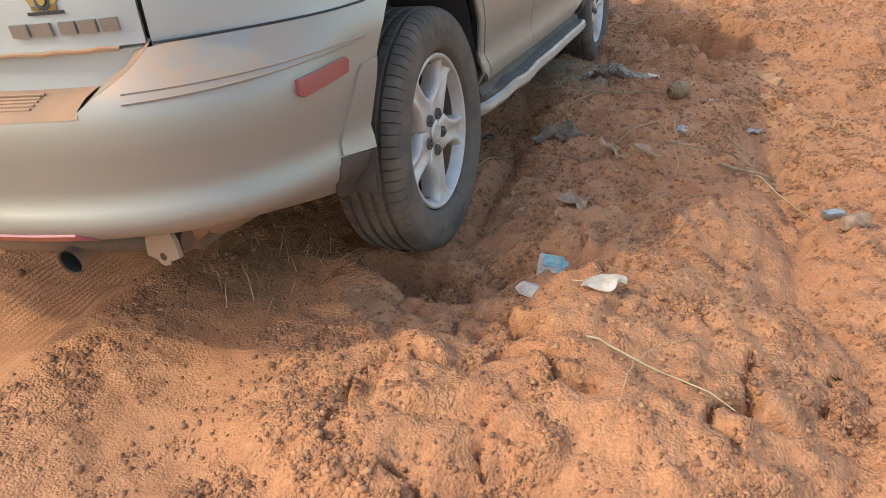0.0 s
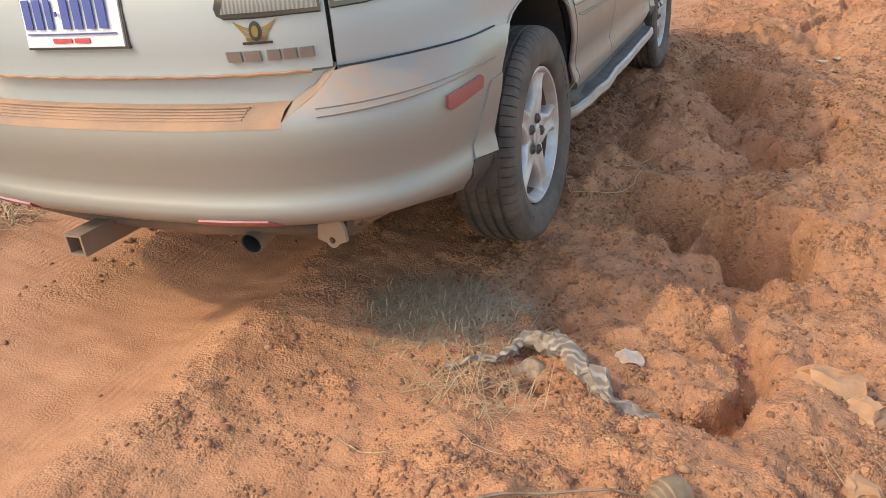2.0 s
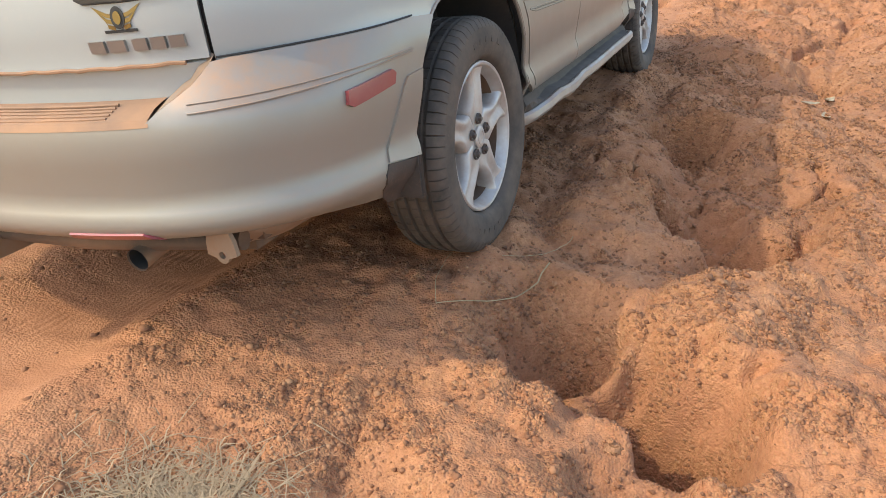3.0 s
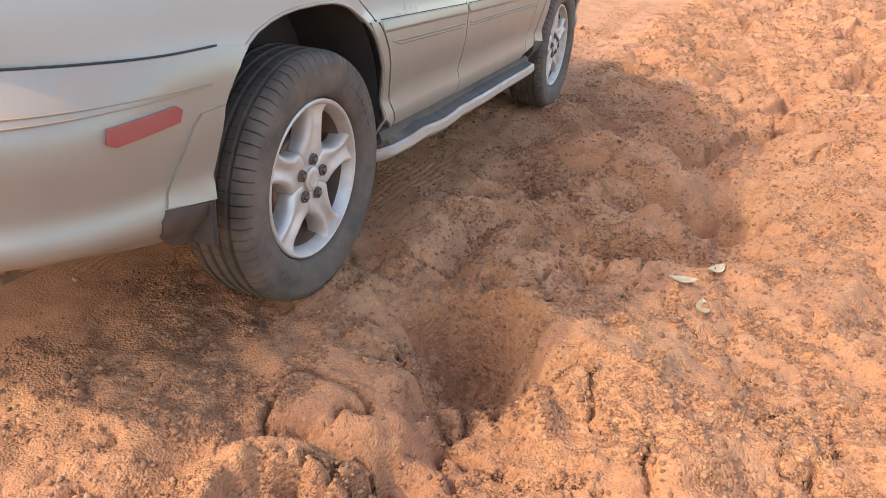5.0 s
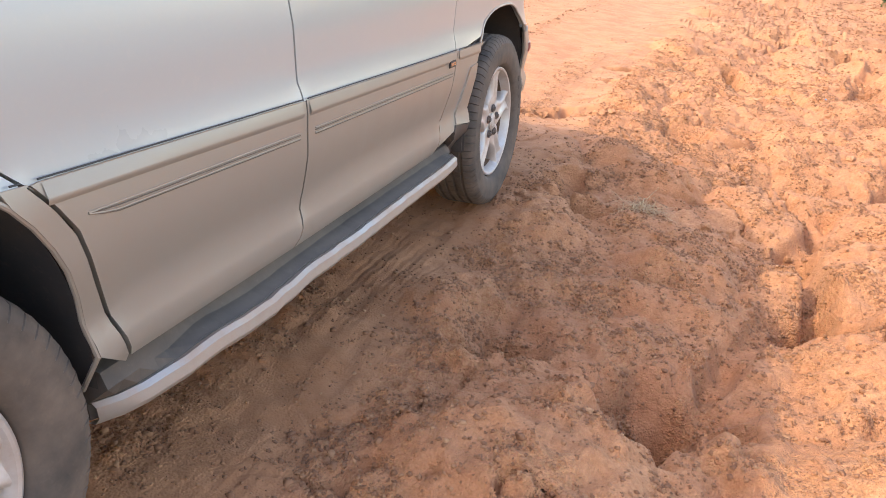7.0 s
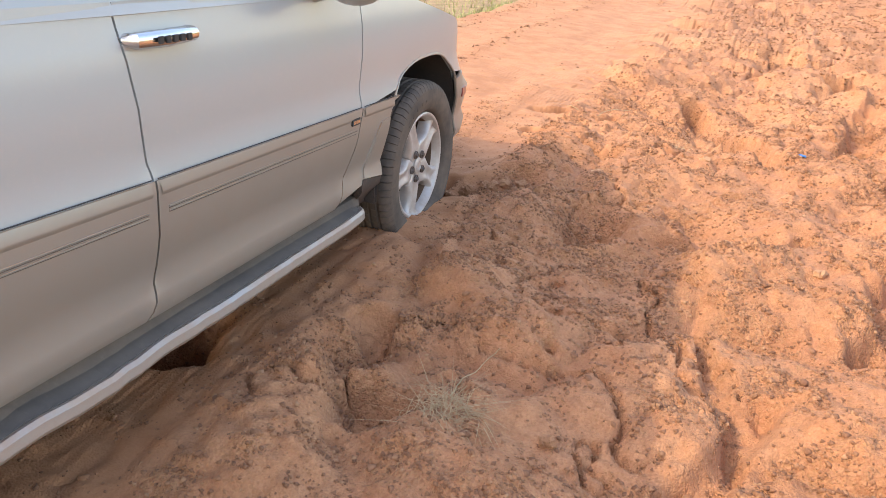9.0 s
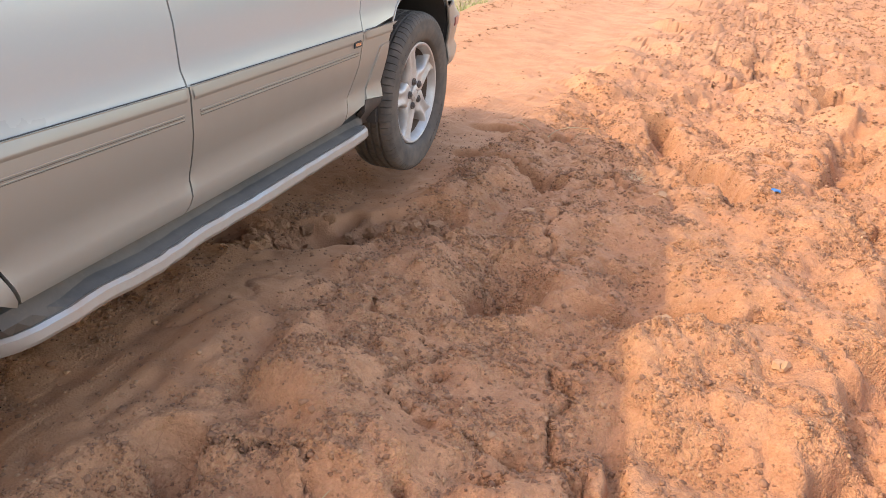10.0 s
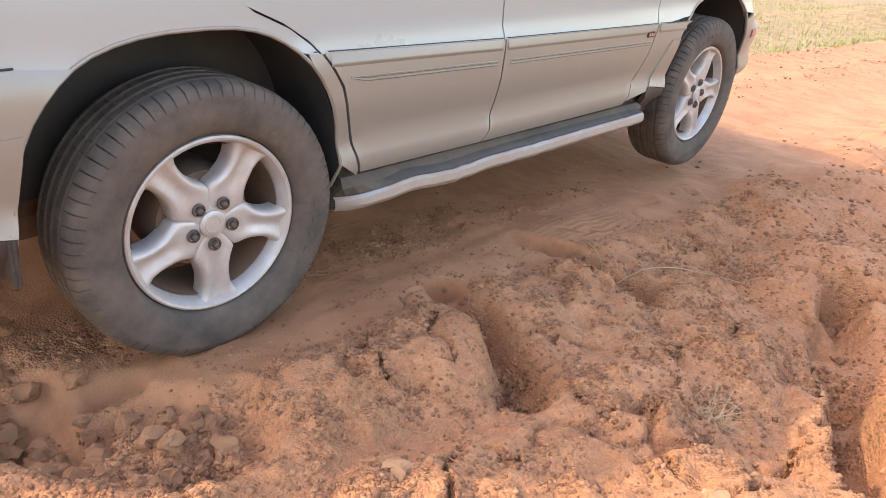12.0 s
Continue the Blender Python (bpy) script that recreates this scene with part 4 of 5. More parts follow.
    # 72 tread blocks parted by narrow slits, four ribs parted by grooves
    turns = [(k + f, d) for k in range(72) for f, d in ((0.0, 0.0), (0.07, 0.008), (0.14, 0.0), (0.57, 0.0015))]

    def tread(k):
        d = turns[k][1]
        p = [(0.232, -0.088), (0.262, -0.108), (0.31, -0.114), (0.334, -0.108 + d * 0.5), (0.350 - d, -0.098), (0.357 - d, -0.080)]
        for x in (-0.058, -0.019, 0.019, 0.058):
            p += [(0.3595 - d * 0.35, x - 0.008), (0.350, x - 0.005), (0.350, x + 0.005), (0.3595 - d * 0.35, x + 0.008)]
        p += [(0.357 - d, 0.080), (0.350 - d, 0.098), (0.334, 0.108 - d * 0.5), (0.325, 0.1115), (0.318, 0.1105), (0.30, 0.1145), (0.275, 0.112), (0.262, 0.108), (0.25, 0.105), (0.244, 0.101), (0.238, 0.094), (0.232, 0.080)]
        return [(r, (x * 0.94 + 0.006) * s) for r, x in p]
    bm = bmesh.new()
    revolve(bm, None, len(turns), tread, [f / 72 for f, d in turns])
    tyre = part("tyre", bm, RUBBER, wheel, "worn dusty black tyre")
    # raised marks on the sidewall
    for a0, a1 in ((0.5, 1.2), (3.5, 4.3)):
        for k in range(5):
            a = a0 + (a1 - a0) * k / 5
            bm = box(bmesh.new(), 0.1122, 0.1142, -0.010, 0.010, 0.284, 0.300, 0, Matrix.Diagonal((s, 1, 1, 1)) @ Matrix.Rotation(-a, 4, "X"))
            part("sidewall_mark", bm, RUBBER, tyre)
    # rim: barrel and lip
    bm = bmesh.new()
    revolve(bm, [(r, x * s) for r, x in ((0.2, 0.04), (0.208, 0.070), (0.213, 0.082), (0.218, 0.090), (0.224, 0.092), (0.229, 0.089), (0.231, 0.074))], 72)
    rim = part("rim", bm, ALLOY, wheel, "dusty silver alloy rim")
    # barrel coloured much darker than the rim, so gaps between spokes read dark
    bm = bmesh.new()
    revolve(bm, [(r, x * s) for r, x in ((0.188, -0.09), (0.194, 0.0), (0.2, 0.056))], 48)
    part("barrel", bm, UNDER, rim, "dark inner barrel, dusty in patches")
    # star of five broad spokes, each with a raised ridge either side of a hollow
    prof = ((0.030, 0.022, 0.070), (0.048, 0.036, 0.072), (0.066, 0.0485, 0.073), (0.080, 0.0555, 0.074), (0.092, 0.055, 0.076), (0.105, 0.048, 0.078), (0.122, 0.041, 0.080), (0.145, 0.0375, 0.081), (0.168, 0.038, 0.080), (0.188, 0.043, 0.079), (0.203, 0.052, 0.081), (0.214, 0.064, 0.085))
    for k in range(5):
        bm = bmesh.new()
        rot = Matrix.Rotation(k * math.tau / 5, 4, "X")
        rings = []
        for r, w, x in prof:
            dip = 0.009 * float(smooth(0.085, 0.125, np.float64(r)))
            row = [(-0.055, -1.04), (-0.030, -1.04), (-0.016, -1.0), (-0.006, -0.9), (-0.001, -0.76), (0.0, -0.62), (-0.002 - dip * 0.3, -0.42), (-0.003 - dip * 0.8, -0.2), (-0.003 - dip, 0.0)]
            row += [(px, -py) for px, py in row[-2::-1]]
            flat = 1 - float(smooth(0.075, 0.10, np.float64(r)))
            rings.append([bm.verts.new(rot @ Vector(((x + px * (1 - 0.8 * flat if px > -0.02 else 1)) * s, py * w, r))) for px, py in row])
        for a, b in zip(rings, rings[1:]):
            for i in range(len(a) - 1):
                bm.faces.new((a[i], a[i + 1], b[i + 1], b[i]))
        spoke = part("spoke", bm, ALLOY, wheel)
        spoke.data.shade_smooth()
        spoke.data.set_sharp_from_angle(angle=radians(75))
    bm = bmesh.new()
    revolve(bm, [(r, x * s) for r, x in ((0.094, 0.02), (0.092, 0.050), (0.085, 0.064), (0.06, 0.069), (0.030, 0.071))], 40)
    part("hub_plate", bm, ALLOY, wheel)
    bm = bmesh.new()
    revolve(bm, [(r, x * s) for r, x in ((0.035, 0.066), (0.035, 0.078), (0.031, 0.081), (0.024, 0.0815), (0.023, 0.0835), (0.019, 0.0835), (0.018, 0.0815), (0.0005, 0.0815))], 32)
    part("centre_cap", bm, ALLOY, wheel, "round centre cap with a plain ring")
    for k in range(5):
        a = -k * math.tau / 5
        bm = bmesh.new()
        revolve(bm, [(0.0175, 0.074 * s), (0.0165, 0.081 * s), (0.0135, 0.081 * s), (0.0125, 0.076 * s)], 16)
        revolve(bm, [(0.0095, 0.066 * s), (0.0095, 0.084 * s), (0.007, 0.088 * s), (0.0004, 0.089 * s)], 6)
        bmesh.ops.translate(bm, verts=bm.verts, vec=(0, 0.057 * math.sin(a), 0.057 * math.cos(a)))
        part("lug_nut", bm, NUT_AND_GROOVE, wheel)
    return wheel


def build_fittings(car):
    # wheel housings
    for cy in (0.0, 2.616):
        for s in (1, -1):
            bm = bmesh.new()
            line = arch_line(cy, 0.012)
            rows = [[bm.verts.new((s * x, y, z)) for y, z in line] for x in (0.862, 0.80, 0.60)]
            for a, b in zip(rows, rows[1:]):
                for i in range(len(a) - 1):
                    bm.faces.new((a[i], a[i + 1], b[i + 1], b[i]))
            bm.faces.new(rows[-1])
            part("wheel_housing", bm, LINER, car)
            # rolled arch edge
            bm = bmesh.new()
            pts = [body(0.0)(s * UY(y), z) for y, z in arch_line(cy, 0.0)]
            part("arch_edge", tube(bm, pts, 0.005, 8), SILVER, car)
            # mud flaps
            bm = bmesh.new()
            y0, y1 = (cy - 0.465, cy - 0.45)
            box(bm, 0.70, 0.885, y0, y1, 0.335, 0.46, 0.008)
            if s < 0:
                bmesh.ops.scale(bm, vec=(-1, 1, 1), verts=bm.verts)
            part("mud_flap", bm, BLACK, car, "black mud flap")
            ol = ((cy - 0.445, 0.335), (cy - 0.53, 0.345), (cy - 0.59, 0.40), (cy - 0.60, 0.445), (cy - 0.585, 0.468), (cy - 0.445, 0.447))
            skin("flap_guard", [(s * UY(y), z) for y, z in ol], body(0.010), BLACK, car, 0.03, 0.02)
            ol = ((cy - 0.443, 0.45), (cy - 0.58, 0.472), (cy - 0.50, 0.63), (cy - 0.475, 0.655), (cy - 0.405, 0.66))
            skin("flap_plate", [(s * UY(y), z) for y, z in ol], body(0.012), SILVER, car, 0.03, 0.012)
    # sills and running boards
    for s in (1, -1):
        bm = bmesh.new()
        box(bm, 0.62, 0.85, 0.43, 2.10, 0.30, 0.408, 0.015)
        if s < 0:
            bmesh.ops.scale(bm, vec=(-1, 1, 1), verts=bm.verts)
        part("sill", bm, STEP, car)
        plan = ((0.40, 0.835, 0.305), (0.46, 0.88, 0.315), (0.56, 0.915, 0.333), (0.64, 0.93, 0.345), (0.9, 0.936, 0.349), (1.2, 0.937, 0.352), (1.5, 0.934, 0.353), (1.85, 0.932, 0.352), (2.0, 0.92, 0.348), (2.05, 0.885, 0.34))
        # knocks and dents along the board's edge
        dent = random.Random(11 + s)
        ys = [0.40 + 1.65 * k / 44 for k in range(45)]
        col = [[p[k] for p in plan] for k in range(3)]
        plan = [(y, float(np.interp(y, col[0], col[1])) + 0.010 * math.exp(-((y - 0.66) / 0.10) ** 2) - 0.007 * math.exp(-((y - 0.98) / 0.12) ** 2) + dent.uniform(-1, 1) * 0.0014,
                 float(np.interp(y, col[0], col[2])) + 0.012 * math.exp(-((y - 0.62) / 0.07) ** 2) - 0.005 * math.exp(-((y - 0.85) / 0.1) ** 2) + dent.uniform(-1, 1) * 0.0014) for y in ys]
        bm = bmesh.new()
        rows = []
        for y, x, z in plan:
            rows.append([bm.verts.new((s * a, y, b)) for a, b in ((0.80, 0.402), (0.856, 0.392), (0.868, max(z + 0.022, 0.362)), (x - 0.02, z + 0.012), (x - 0.018, z - 0.02), (0.80, z - 0.025))])
        for a, b in zip(rows, rows[1:]):
            for i in range(6):
                bm.faces.new((a[i], a[(i + 1) % 6], b[(i + 1) % 6], b[i]))
        bm.faces.new(rows[0])
        bm.faces.new(rows[-1])
        board = part("running_board", bm, STEP, car, "dark ribbed step with a battered silver edge", smooth=False)
        bm = bmesh.new()
        rows = []
        for y, x, z in plan:
            rows.append([bm.verts.new((s * a, y, b)) for a, b in ((x - 0.022, z + 0.014), (x - 0.010, z + 0.018), (x, z + 0.010), (x + 0.002, z - 0.012), (x - 0.008, z - 0.026), (x - 0.03, z - 0.03))])
        for a, b in zip(rows, rows[1:]):
            for i in range(5):
                bm.faces.new((a[i], a[i + 1], b[i + 1], b[i]))
        part("board_edge", bm, EDGE, board, "scuffed silver edge strip")
        for k in range(3):
            bm = bmesh.new()
            pts = [(s * (x - 0.022 - 0.011 * (k + 0.5)), y, z + 0.0135) for y, x, z in plan[5:-3]]
            part("tread_rib", tube(bm, pts, 0.0022, 5), STEP, board)
        # grooves pressed in the doors and the bumper corners, drawn as thin rods
        for y0, y1, d in ((0.384, 0.975, 0.0), (1.04, 1.955, 0.0)):
            # the thinnest, dark rods put the door grooves' shade into the colour
            for off, rad, mat in ((0.0, 0.0016, SILVER), (-0.005, 0.0010, NUT_AND_GROOVE), (-0.011, 0.0016, SILVER), (-0.0145, 0.0008, NUT_AND_GROOVE)):
                bm = bmesh.new()
                pts = [body(0.007)(s * UY(y0 + (y1 - y0) * k / 20), belt(y0 + (y1 - y0) * k / 20) - 0.068 + off * min(1.0, k / 2 + (0.15 if y0 < 1 else 1.0))) for k in range(21)]
                part("door_groove", tube(bm, pts, rad, 6), mat, car)
        for off in (0.0, -0.017):
            bm = bmesh.new()
            pts = [body(0.007)(s * (UX(0.64) + (UY(-0.44) - UX(0.64)) * k / 24), 0.703 + 0.012 * k / 24 + off * (1 - k / 40)) for k in range(25)]
            part("bumper_groove", tube(bm, pts, 0.0022, 6), SILVER, car)
        bm = bmesh.new()
        box(bm, 0.903, 0.909, 1.91, 1.965, 0.683, 0.706, 0.002)
        if s < 0:
            bmesh.ops.scale(bm, vec=(-1, 1, 1), verts=bm.verts)
        badge = part("door_badge", bm, INK_BLACK, car, "small dark badge with unreadable letters")
        bm = bmesh.new()
        for k in range(3):
            box(bm, 0.9088, 0.9102, 1.918 + k * 0.015, 1.928 + k * 0.015, 0.689, 0.700)
        if s < 0:
            bmesh.ops.scale(bm, vec=(-1, 1, 1), verts=bm.verts)
        part("badge_mark", bm, CHROME, badge)
    # black rods stand in for the shadow line where white meets cladding
    for s in (1, -1):
        bm = bmesh.new()
        pts = []
        for k in range(25):
            u = UX(0.702) + (UY(-0.40) - UX(0.702)) * k / 24
            pts.append(body(0.0065)(s * u, belt(BASE.at(u)[1]) + 0.0))
        part("belt_seam", tube(bm, pts, 0.0024, 6), INK_BLACK, car)
        for y0, y1 in ( (0.272, 0.288), (0.315, 0.995), (1.015, 1.985), (2.005, 2.25)):
            bm = bmesh.new()
            pts = [body(0.0065)(s * UY(y0 + (y1 - y0) * k / 14), belt(y0 + (y1 - y0) * k / 14) + 0.001) for k in range(15)]
            part("belt_seam", tube(bm, pts, 0.0015, 6), INK_BLACK, car)
            if y0 > 0.31:
                # chamfered upper edge of the cladding
                bm = bmesh.new()
                rows = []
                for k in range(25):
                    y = y0 + 0.004 + (y1 - y0 - 0.008) * k / 24
                    rows.append([bm.verts.new(body(o)(s * UY(y), belt(y) + z)) for o, z in ((0.0050, -0.0030), (0.0066, -0.004), (0.0090, -0.026), (0.0092, -0.029), (0.0080, -0.033), (0.0058, -0.038))])
                for a, b in zip(rows, rows[1:]):
                    for i in range(5):
                        bm.faces.new((a[i], a[i + 1], b[i + 1], b[i]))
                part("belt_moulding", bm, SILVER, car)
    # underside
    bm = bmesh.new()
    box(bm, -0.60, 0.60, -0.80, 3.3, 0.30, 0.44, 0.03)
    box(bm, -0.82, 0.82, 0.45, 2.15, 0.30, 0.42, 0.02)
    part("underbody", bm, UNDER, car)
    bm = bmesh.new()
    tube(bm, [(-0.78, 0, 0.36), (0.78, 0, 0.36)], 0.04, 10)
    part("axle", bm, UNDER, car)
    bm = bmesh.new()
    tube(bm, [(-0.78, 2.616, 0.36), (0.78, 2.616, 0.36)], 0.04, 10)
    part("axle", bm, UNDER, car)
    bm = bmesh.new()
    tube(bm, [(0.30, -0.35, 0.33), (0.33, -0.70, 0.34), (0.350, -0.84, 0.340), (0.355, -0.94, 0.328)], (0.028, 0.028, 0.028, 0.030), 16, False)
    pipe = part("tailpipe", bm, STEEL, car, "rusty exhaust tailpipe")
    # black lining and end disc put the dark of the hollow into the colour
    bm = bmesh.new()
    tube(bm, [(0.355, -0.936, 0.329), (0.348, -0.80, 0.343)], (0.0275, 0.025), 16, False)
    tube(bm, [(0.351, -0.86, 0.338), (0.348, -0.80, 0.343)], 0.025, 16, True)
    part("pipe_bore", bm, INK_BLACK, pipe, "black bore of the pipe")
    bm = bmesh.new()
    bmesh.ops.create_uvsphere(bm, u_segments=24, v_segments=12, radius=1, matrix=Matrix.Translation((0.48, -0.62, 0.36)) @ Matrix.Diagonal((0.17, 0.22, 0.07, 1)))
    part("silencer", bm, STEEL, car, "rusty silencer")
    bm = bmesh.new()
    # tow eye: a plate with a hole
    ring = [(0.592 + 0.009 * math.cos(a), 0.350 + 0.009 * math.sin(a)) for a in [k * math.tau / 16 for k in range(16)]]
    outer = [(0.592 + (0.019 if math.sin(a) < 0 else 0.042) * math.cos(a), 0.350 + (0.021 if math.sin(a) < 0 else 0.085) * math.sin(a)) for a in [k * math.tau / 16 for k in range(16)]]
    for y in (-0.91, -0.898):
        o = [bm.verts.new((x, y, z)) for x, z in outer]
        i = [bm.verts.new((x, y, z)) for x, z in ring]
        for k in range(16):
            bm.faces.new((o[k], o[(k + 1) % 16], i[(k + 1) % 16], i[k]))
    bm.verts.ensure_lookup_table()
    for k in range(16):
        for base in (0, 16):
            a, b = base + k, base + (k + 1) % 16
            bm.faces.new((bm.verts[a], bm.verts[b], bm.verts[b + 32], bm.verts[a + 32]))
    part("tow_eye", bm, STEEL, car, "steel tow eye", smooth=False)
    bm = bmesh.new()
    for x0, x1, z0, z1 in ((-0.19, -0.182, 0.295, 0.36), (-0.133, -0.125, 0.295, 0.36), (-0.182, -0.133, 0.352, 0.36), (-0.182, -0.133, 0.295, 0.303)):
        box(bm, x0, x1, -1.06, -0.5, z0, z1)
    part("hitch_receiver", bm, STEEL, car, "square steel hitch receiver", smooth=False)
    bm = bmesh.new()
    tube(bm, [(-0.65, -0.86, 0.37), (-0.2, -0.92, 0.36), (0.2, -0.92, 0.36), (0.62, -0.86, 0.37)], 0.025, 10)
    part("hitch_bar", bm, UNDER, car)
    for s in (1, -1):
        skin("bumper_reflector", [(s * UX(x), z) for x, z in ((0.30, 0.414), (0.52, 0.412), (0.49, 0.436), (0.30, 0.436))], body(0.012), REFLECTOR, car, 0.02, 0.01, "long red bumper reflector")
    # plate with unreadable marks
    def on_gate(name, x0, x1, z0, z1, out, thick, mat, parent, label=""):
        bm = bmesh.new()
        rows = []
        n = 4
        for k in range(n + 1):
            x = x0 + (x1 - x0) * k / n
            a, b = gate(out)(UX(x), z0), gate(out)(UX(x), z1)
            c = Vector((0, thick, 0))
            rows.append([bm.verts.new(v) for v in (a, b, b + c, a + c)])
        for r, t in zip(rows, rows[1:]):
            for i in range(4):
                bm.faces.new((r[i], r[(i + 1) % 4], t[(i + 1) % 4], t[i]))
        bm.faces.new(rows[0])
        bm.faces.new(rows[-1])
        return part(name, bm, mat, parent, label, smooth=False)
    on_gate("plate_frame", -0.172, 0.172, 0.850, 1.034, 0.010, 0.012, BLACK, car)
    plate = on_gate("licence_plate", -0.165, 0.165, 0.857, 1.027, 0.013, 0.006, PLATE, car, "white number plate with blue marks")
    x = -0.152
    for k, w in enumerate((0.040, 0.040, 0.034, 0.020, 0.040, 0.040, 0.040, 0.040)):
        z0, z1 = (0.900, 0.970) if w > 0.03 else (0.930, 0.941)
        on_gate("plate_mark", x, x + w - 0.014, z0, z1, 0.015, 0.003, BLUE_INK, plate)
        x += w
    on_gate("plate_mark", -0.152, 0.150, 0.887, 0.890, 0.015, 0.003, BLUE_INK, plate)
    for x0, x1 in ((-0.065, 0.0), (0.010, 0.060)):
        on_gate("plate_mark", x0, x1, 0.867, 0.878, 0.015, 0.003, RED_INK, plate)
    for x0, x1 in ((-0.060, -0.032), (-0.026, 0.0), (0.006, 0.042), (0.048, 0.072)):
        on_gate("plate_mark", x0, x1, 0.986, 1.008, 0.015, 0.003, INK_BLACK, plate)
    # recess surround and lid strip over the plate
    on_gate("plate_garnish", -0.30, 0.24, 1.045, 1.10, 0.03, 0.03, WHITE, car)
    # chrome model badge as plain blocks, foil sticker with two wings
    for x, w in ((0.437, 0.042), (0.482, 0.046), (0.540, 0.038), (0.581, 0.036), (0.620, 0.036)):
        on_gate("model_badge", x, x + w - 0.006, 0.808, 0.832, 0.007, 0.006, BADGE, car)
    x = -0.62
    for w in (0.030, 0.030, 0.030, 0.030, 0.030):
        on_gate("maker_badge", x, x + w - 0.006, 0.800, 0.822, 0.006, 0.005, BADGE, car)
        x += w
    for sgn in (1, -1):
        for k in range(3):
            wing = [(0.522 + sgn * a * 0.88, z - 0.011 - 0.011 * k) for a, z in ((0.012, 0.892), (0.030, 0.896), (0.064 - 0.012 * k, 0.910), (0.050 - 0.010 * k, 0.897), (0.030, 0.888), (0.012, 0.884))]
            skin("foil_wing", [(UX(a), z) for a, z in wing], gate(0.002), GOLD, car, 0.02, 0.001)
    ring = [(UX(0.522 + 0.016 * math.cos(k * math.tau / 16)), 0.875 + 0.022 * math.sin(k * math.tau / 16)) for k in range(16)]
    skin("foil_shield", ring, gate(0.003), INK_BLACK, car, 0.02, 0.001)
    skin("foil_crest", [(UX(0.522 + 0.009 * math.cos(k * math.tau / 12)), 0.875 + 0.013 * math.sin(k * math.tau / 12)) for k in range(12)], gate(0.005), GOLD, car, 0.02, 0.001)
    on_gate("foil_caption", 0.484, 0.560, 0.846, 0.852, 0.002, 0.001, INK_BLACK, car)


car = tagged(new("car"), "dusty white and champagne silver estate car driving over gullies", "car")
build_body(car)
build_fittings(car)
WHEEL_AT = ((0.775, 0.0), (0.775, 2.616), (-0.775, 0.0), (-0.775, 2.616))
wheels = []
for wx, wy in WHEEL_AT:
    w = build_wheel(car, 1 if wx > 0 else -1)
    w.location = (wx, wy, 0.36)
    wheels.append(w)

# ---- litter, stones and plants ----
def thing(name, bm, mat, x, y, turn, label, category, group="", sink=0.0, smooth_it=True, tilt=(0, 0)):
    o = part(name, bm, mat, None, "", smooth_it)
    o.matrix_world = pose(x, y, ground_at(x, y) - sink, tilt[0], tilt[1], turn)
    return tagged(o, label, category, group)


def plain(name, a, b, scale=25.0, rough=0.7, **more):
    def build(tree, s):
        n = noise_of(tree, scale, 6, 0.65)
        tree.links.new(ramp(tree, n, (0.35, a), (0.65, b)), s.inputs["Base Color"])
        bump(tree, s, n, 0.35, 0.004)
    return material(name, build, Roughness=rough, **more)


BARK = plain("dry_bark", (0.28, 0.155, 0.085), (0.48, 0.31, 0.19))
TWIG = plain("dry_twig", (0.16, 0.10, 0.06), (0.32, 0.22, 0.13))
STRAW = plain("straw", (0.30, 0.22, 0.11), (0.46, 0.36, 0.2), 8)
PAPER = plain("dirty_paper", (0.36, 0.27, 0.20), (0.55, 0.48, 0.41), 30)
CLOTH = plain("dirty_cloth", (0.20, 0.12, 0.075), (0.40, 0.27, 0.18), 30, 0.9)
LEATHER = plain("stiff_leather", (0.10, 0.068, 0.048), (0.23, 0.155, 0.105), 30, 0.8)
FILM = plain("dusty_plastic_film", (0.38, 0.24, 0.15), (0.52, 0.40, 0.30), 20, 0.3)
PALE = plain("pale_stone", (0.38, 0.19, 0.09), (0.48, 0.265, 0.135), 18, 0.95)
PLASTIC = plain("brown_plastic", (0.17, 0.10, 0.05), (0.26, 0.17, 0.09), 30, 0.6)
TEAL = plain("teal_print", (0.10, 0.28, 0.28), (0.34, 0.46, 0.44), 60, 0.4)
TIN = plain("worn_tin", (0.26, 0.23, 0.21), (0.50, 0.47, 0.44), 40, 0.4, Metallic=0.7)
BLUE = plain("blue_plastic", (0.03, 0.12, 0.30), (0.05, 0.2, 0.42), 30, 0.4)
RED = plain("faded_red_plastic", (0.35, 0.05, 0.04), (0.45, 0.10, 0.07), 30, 0.5)
DRYLEAF = plain("dry_leaf", (0.32, 0.24, 0.14), (0.45, 0.37, 0.25), 30, 0.7)


def stripes_build(tree, b):
    co = tree.nodes.new("ShaderNodeTexCoord")
    w = node(tree, "TexWave", Scale=14.0, Distortion=9.0)
    w.bands_direction = "Y"
    tree.links.new(co.outputs["Object"], w.inputs["Vector"])
    n = noise_of(tree, 18, 5)
    c = ramp(tree, w.outputs["Fac"], (0.35, (0.18, 0.13, 0.095)), (0.6, (0.26, 0.195, 0.15)), (0.9, (0.34, 0.275, 0.22)))
    tree.links.new(mix(tree, ramp(tree, n, (0.4, 0.0), (0.7, 0.7)), c, (0.30, 0.2, 0.13)), b.inputs["Base Color"])


SACK = material("striped_sacking", stripes_build, Roughness=0.6)


def crumple(bm, amount, scale, seed):
    for v in bm.verts:
        p = v.co * scale + Vector((seed * 3.1, seed * 1.7, 0))
        v.co += Vector((noise.noise(p), noise.noise(p + Vector((9, 0, 0))), noise.noise(p + Vector((0, 9, 0))))) * amount


